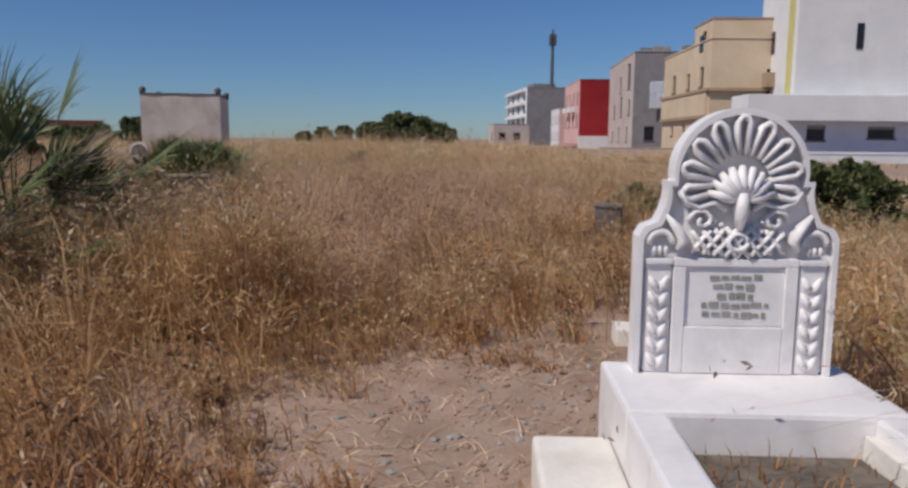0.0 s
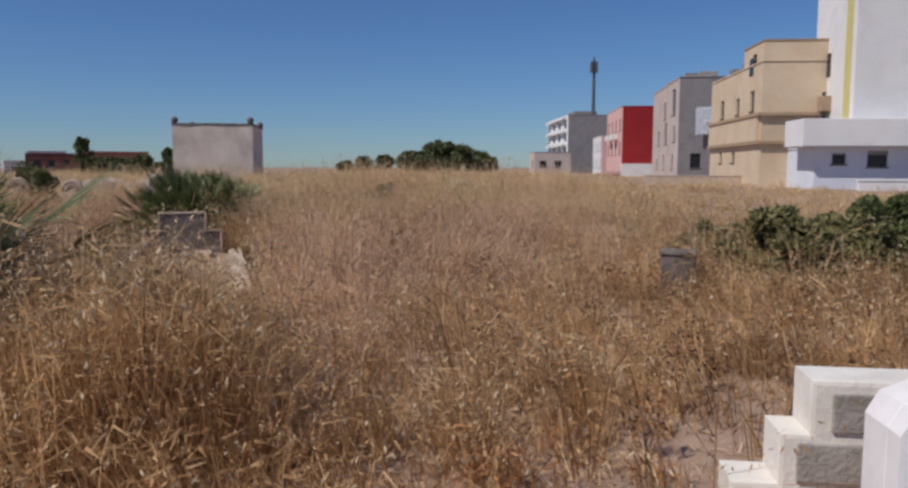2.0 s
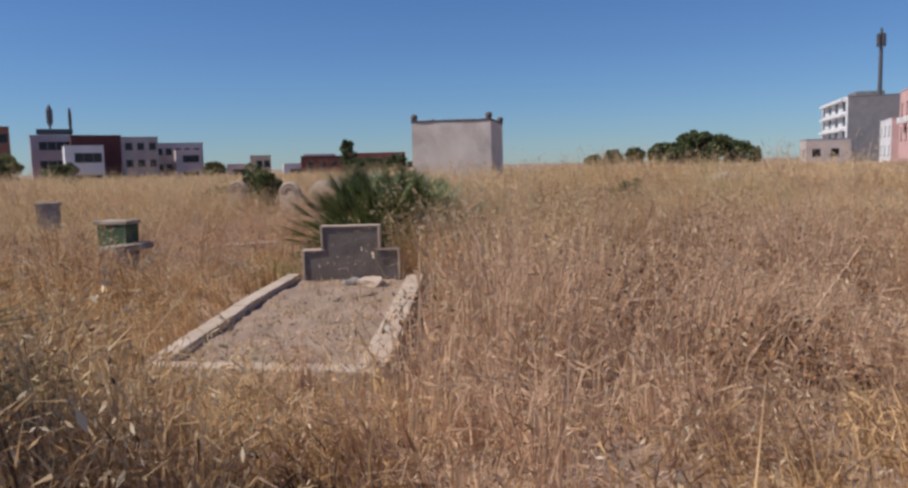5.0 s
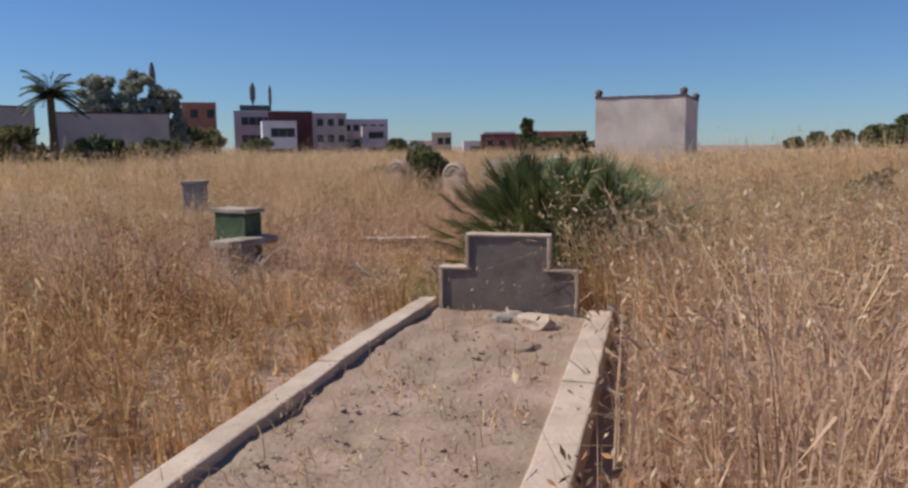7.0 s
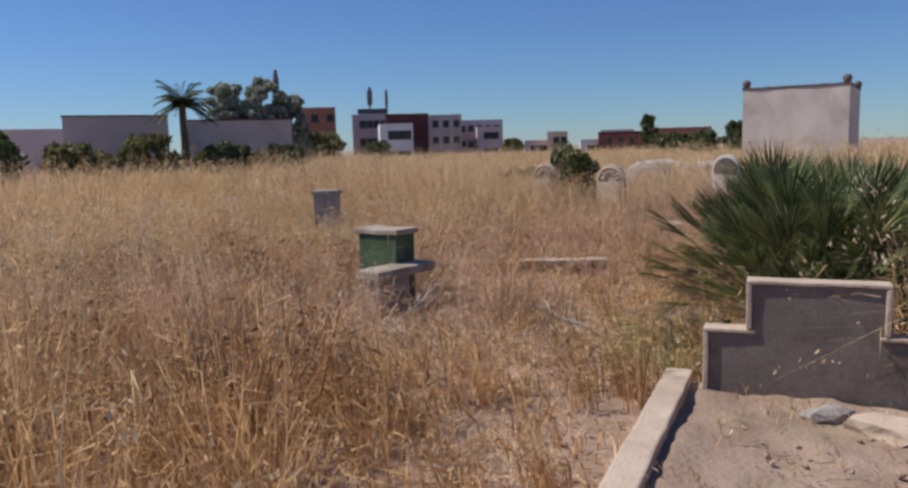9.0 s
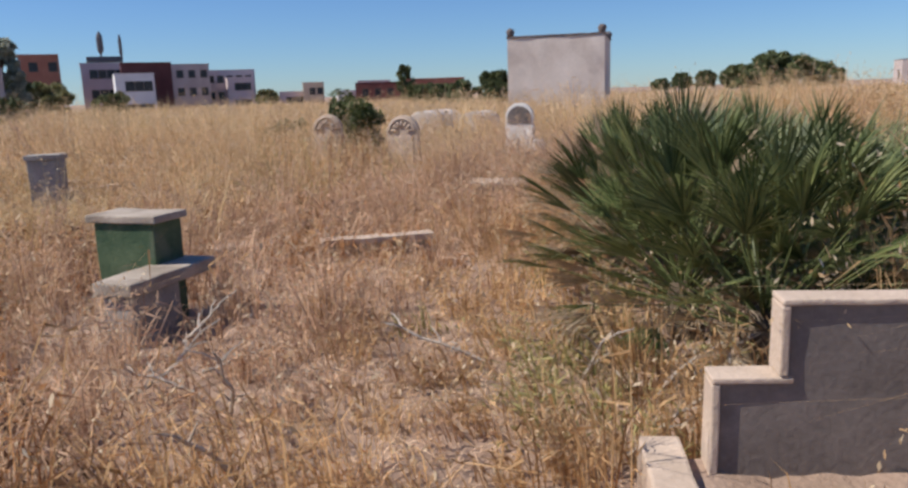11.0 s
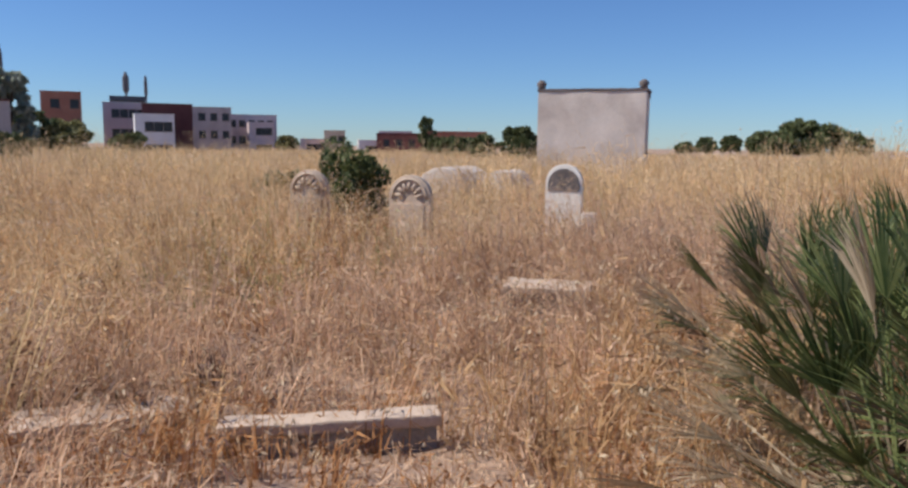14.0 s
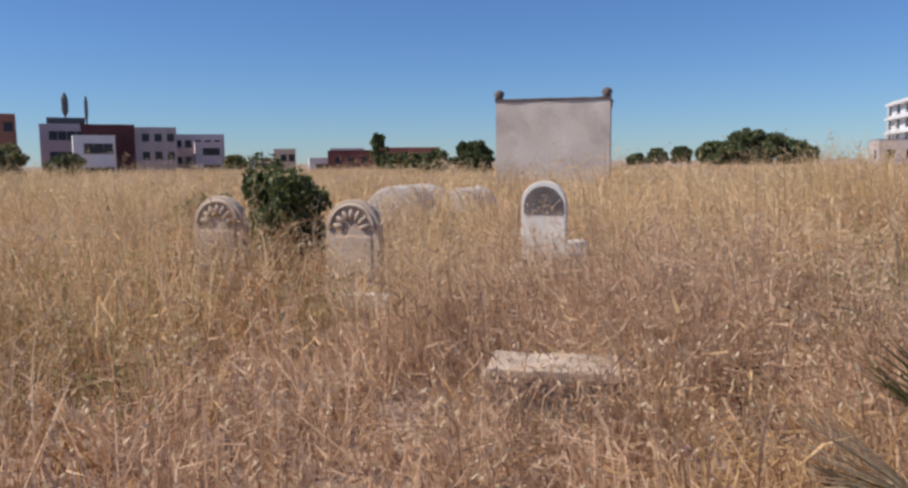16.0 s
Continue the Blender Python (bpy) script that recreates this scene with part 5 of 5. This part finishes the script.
rng = np.random.default_rng(42)
ring = lambda x, y: ((np.abs(x) > 9) | (y > 12) | (y < -13)) & (x < 6 + 0.55 * np.maximum(y, -6) + 8)
far = lambda x, y: (np.abs(x) > 24) | (y > 34)
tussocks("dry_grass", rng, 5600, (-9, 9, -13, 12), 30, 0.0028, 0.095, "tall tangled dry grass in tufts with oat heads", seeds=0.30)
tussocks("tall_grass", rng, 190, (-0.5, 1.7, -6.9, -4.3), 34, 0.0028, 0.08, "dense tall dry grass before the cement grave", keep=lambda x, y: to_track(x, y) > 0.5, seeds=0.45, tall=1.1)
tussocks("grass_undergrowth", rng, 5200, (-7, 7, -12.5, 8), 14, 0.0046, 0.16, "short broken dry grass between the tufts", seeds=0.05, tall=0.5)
tussocks("oat_grass", rng, 900, (-8, 8, -12, 11), 16, 0.0022, 0.05, "tall thin wild oats above the dry grass", keep=lambda x, y: to_track(x, y) > 1.2, seeds=0.9, tall=1.55, upright=0.7, wild=0.15)
tussocks("bleached_grass", rng, 5200, (-24, 24, -16, 34), 24, 0.0060, 0.14, "bleached pale gold grass covering the field", keep=ring, far=0.6, seeds=0.22, wild=0.34, side=1.6, reach=0.17)
tussocks("field_weeds", rng, 1000, (-24, 9, -4, 27), 24, 0.0050, 0.10, "tall dead weeds standing above the field", keep=ring, far=0.3, seeds=0.5, tall=1.5, upright=0.4, wild=0.36, side=2.0, reach=0.16)
tussocks("far_grass", rng, 4200, (-75, 75, -40, 110), 15, 0.017, 0.45, "pale dry grass of the far field", keep=far, far=0.8, seeds=0.0, wild=0.3, side=1.2, reach=0.3)

# twiggy dead weeds: bushy heads of small brown flakes on thin stems
def dead_weeds(count, area, label):
    x, y = rng.uniform(area[0], area[1], count), rng.uniform(area[2], area[3], count)
    like = 0.5 * drift(x, y, 2.2, 11) + 0.3 * spot(x, y, 0.7, -8.0, 1.5) + 0.8 * spot(x, y, 1.4, -6.2, 1.0) + 0.9 * spot(x, y, -2.5, -0.9, 1.0) + 0.6 * spot(x, y, -3.6, 2.6, 1.4)
    ok = (like + rng.normal(0, 0.3, count) > 0.35) & (to_track(x, y) > 0.75) & ~inside(x, y)
    x, y = x[ok], y[ok]
    H = np.clip(growth(x, y) * rng.uniform(0.55, 1.0, len(x)), 0.12, 0.85)
    i = np.repeat(np.arange(len(x)), 9)
    n = len(i)
    v, l, s, m = blades(rng, x[i], y[i], H[i] * rng.uniform(0.6, 1.05, n), np.full(n, 0.003), rng.uniform(0, 2 * math.pi, n), rng.uniform(0.05, 0.55, n), np.zeros(n))
    c = np.stack([x, y, ground_z(x, y) + H * 0.62], 1)
    q, ql, qs = leaves(rng, c, H * 0.34, 110, 0.017, 1.0)
    me = ribbons("dead_weeds", np.concatenate([v, q]), np.concatenate([l, ql + len(v)]), np.concatenate([s, qs + len(l)]), None, [UMBER, RUST], np.concatenate([m, np.where(rng.uniform(size=len(qs)) < 0.35, 1, 0)]))
    tagged(new("dead_weeds", me), label, "weeds", kind="stuff")


dead_weeds(1300, (-7, 6, -12, 9), "bushy brown dead weeds among the dry grass")
x, y = rng.uniform(-7, 6, 230000), rng.uniform(-12, 9, 230000)
ok = ~inside(x, y) & (rng.uniform(size=len(x)) < 0.22 + 0.78 * np.exp(-to_track(x, y) / 2.2)) & (0.75 * spot(x, y, 2.5, -8.6, 1.0) < rng.uniform(0, 1, len(x)))
x, y = x[ok], y[ok]
n = len(x)
v, l, s, m = blades(rng, x, y, rng.uniform(0.012, 0.065, n), rng.uniform(0.0022, 0.0038, n), rng.uniform(0, 2 * math.pi, n), rng.uniform(2.0, 5.0, n), np.zeros(n))
tagged(new("straw_litter", ribbons("straw_litter", v, l, s, None, [STRAW], m)), "trampled straw and dead stems lying on the earth", "straw", kind="stuff")

# dead weeds standing on the grave soil
x, y = rng.uniform(-0.3, 0.9, 900), rng.uniform(-3.0, -0.1, 900)
ok = (x > -0.15 + (y + 3.3) * -0.10) & (x < 1.0 + (y + 3.3) * -0.15) & (np.sin(x * 9) * np.cos(y * 7) > -0.4)
x, y = x[ok], y[ok]
n = len(x)
v, l, s, m = blades(rng, x, y, rng.uniform(0.03, 0.16, n), np.full(n, 0.0025), rng.uniform(0, 6.3, n), rng.uniform(0, 1.2, n), np.zeros(n), 1, 0.3, 0.105)
tagged(new("grave_weeds", ribbons("grave_weeds", v, l, s, None, [DRY, SEED], m)), "sparse dead weeds on the grave soil", "weeds", kind="stuff")

# clods of earth on the grave and the bare patch
cx = np.concatenate([rng.uniform(-0.1, 0.85, 260), rng.normal(2.4, 0.5, 420)])
cy = np.concatenate([rng.uniform(-3.1, -0.1, 260), rng.normal(-8.5, 0.65, 420)])
ok = np.concatenate([(cx[:260] > -0.12 - (cy[:260] + 3.3) * 0.12) & (cx[:260] < 0.98 - (cy[:260] + 3.3) * 0.15), ~inside(cx[260:], cy[260:])])
cz = np.where(np.arange(680) < 260, 0.072, ground_z(cx, cy))
bm = bmesh.new()
for i in np.nonzero(ok)[0]:
    r = float(rng.uniform(0.004, 0.015)) * (1 if i % 9 else 1.7)
    lump(float(cx[i]), float(cy[i]), float(cz[i]) + r * 0.2, r, r * 0.8, r * 0.6, 0.35, 1, float(i), bm)
tagged(link("earth_clods", bm, SOIL), "small clods of dry earth on bare soil", "earth", kind="stuff")

# dead stems in the marble grave bed
u, w = rng.uniform(-0.27, 0.27, 420), rng.uniform(-2.0, -0.44, 420)
x, y = 3.105 + u * 0.95 * 0.973 + w * 0.23, -9.12 - u * 0.95 * 0.23 + w * 0.973
n = len(x)
v, l, s, m = blades(rng, x, y, rng.uniform(0.02, 0.09, n), np.full(n, 0.0028), rng.uniform(0, 6.3, n), rng.uniform(0.1, 0.8, n), np.zeros(n), 0, 0.0, 0.235)
tagged(new("bed_weeds", ribbons("bed_weeds", v, l, s, None, [RUST], m)), "dead stems in the marble grave bed", "weeds", kind="stuff")

# pebbles on the bare patch
pm = link("pebble", lump(0, 0, 0, 0.03, 0.024, 0.016, 0.3, 1, 1.0), STONE)
pm.matrix_world = pose(2.2, -8.6, gh(2.2, -8.6) + 0.004)
tagged(pm, "small grey stone on bare earth", "stone", "pebbles")
rp = random.Random(9)
for i in range(70):
    px, py = rp.gauss(2.4, 0.55), rp.gauss(-8.4, 0.7)
    if not bool(inside(np.array([px]), np.array([py]))[0]):
        c = copy_thing(pm, pose(px, py, gh(px, py) + 0.004, 0, 0, rp.uniform(0, 360)))
        s = rp.uniform(0.25, 0.9)
        c.scale = (s, s, s)
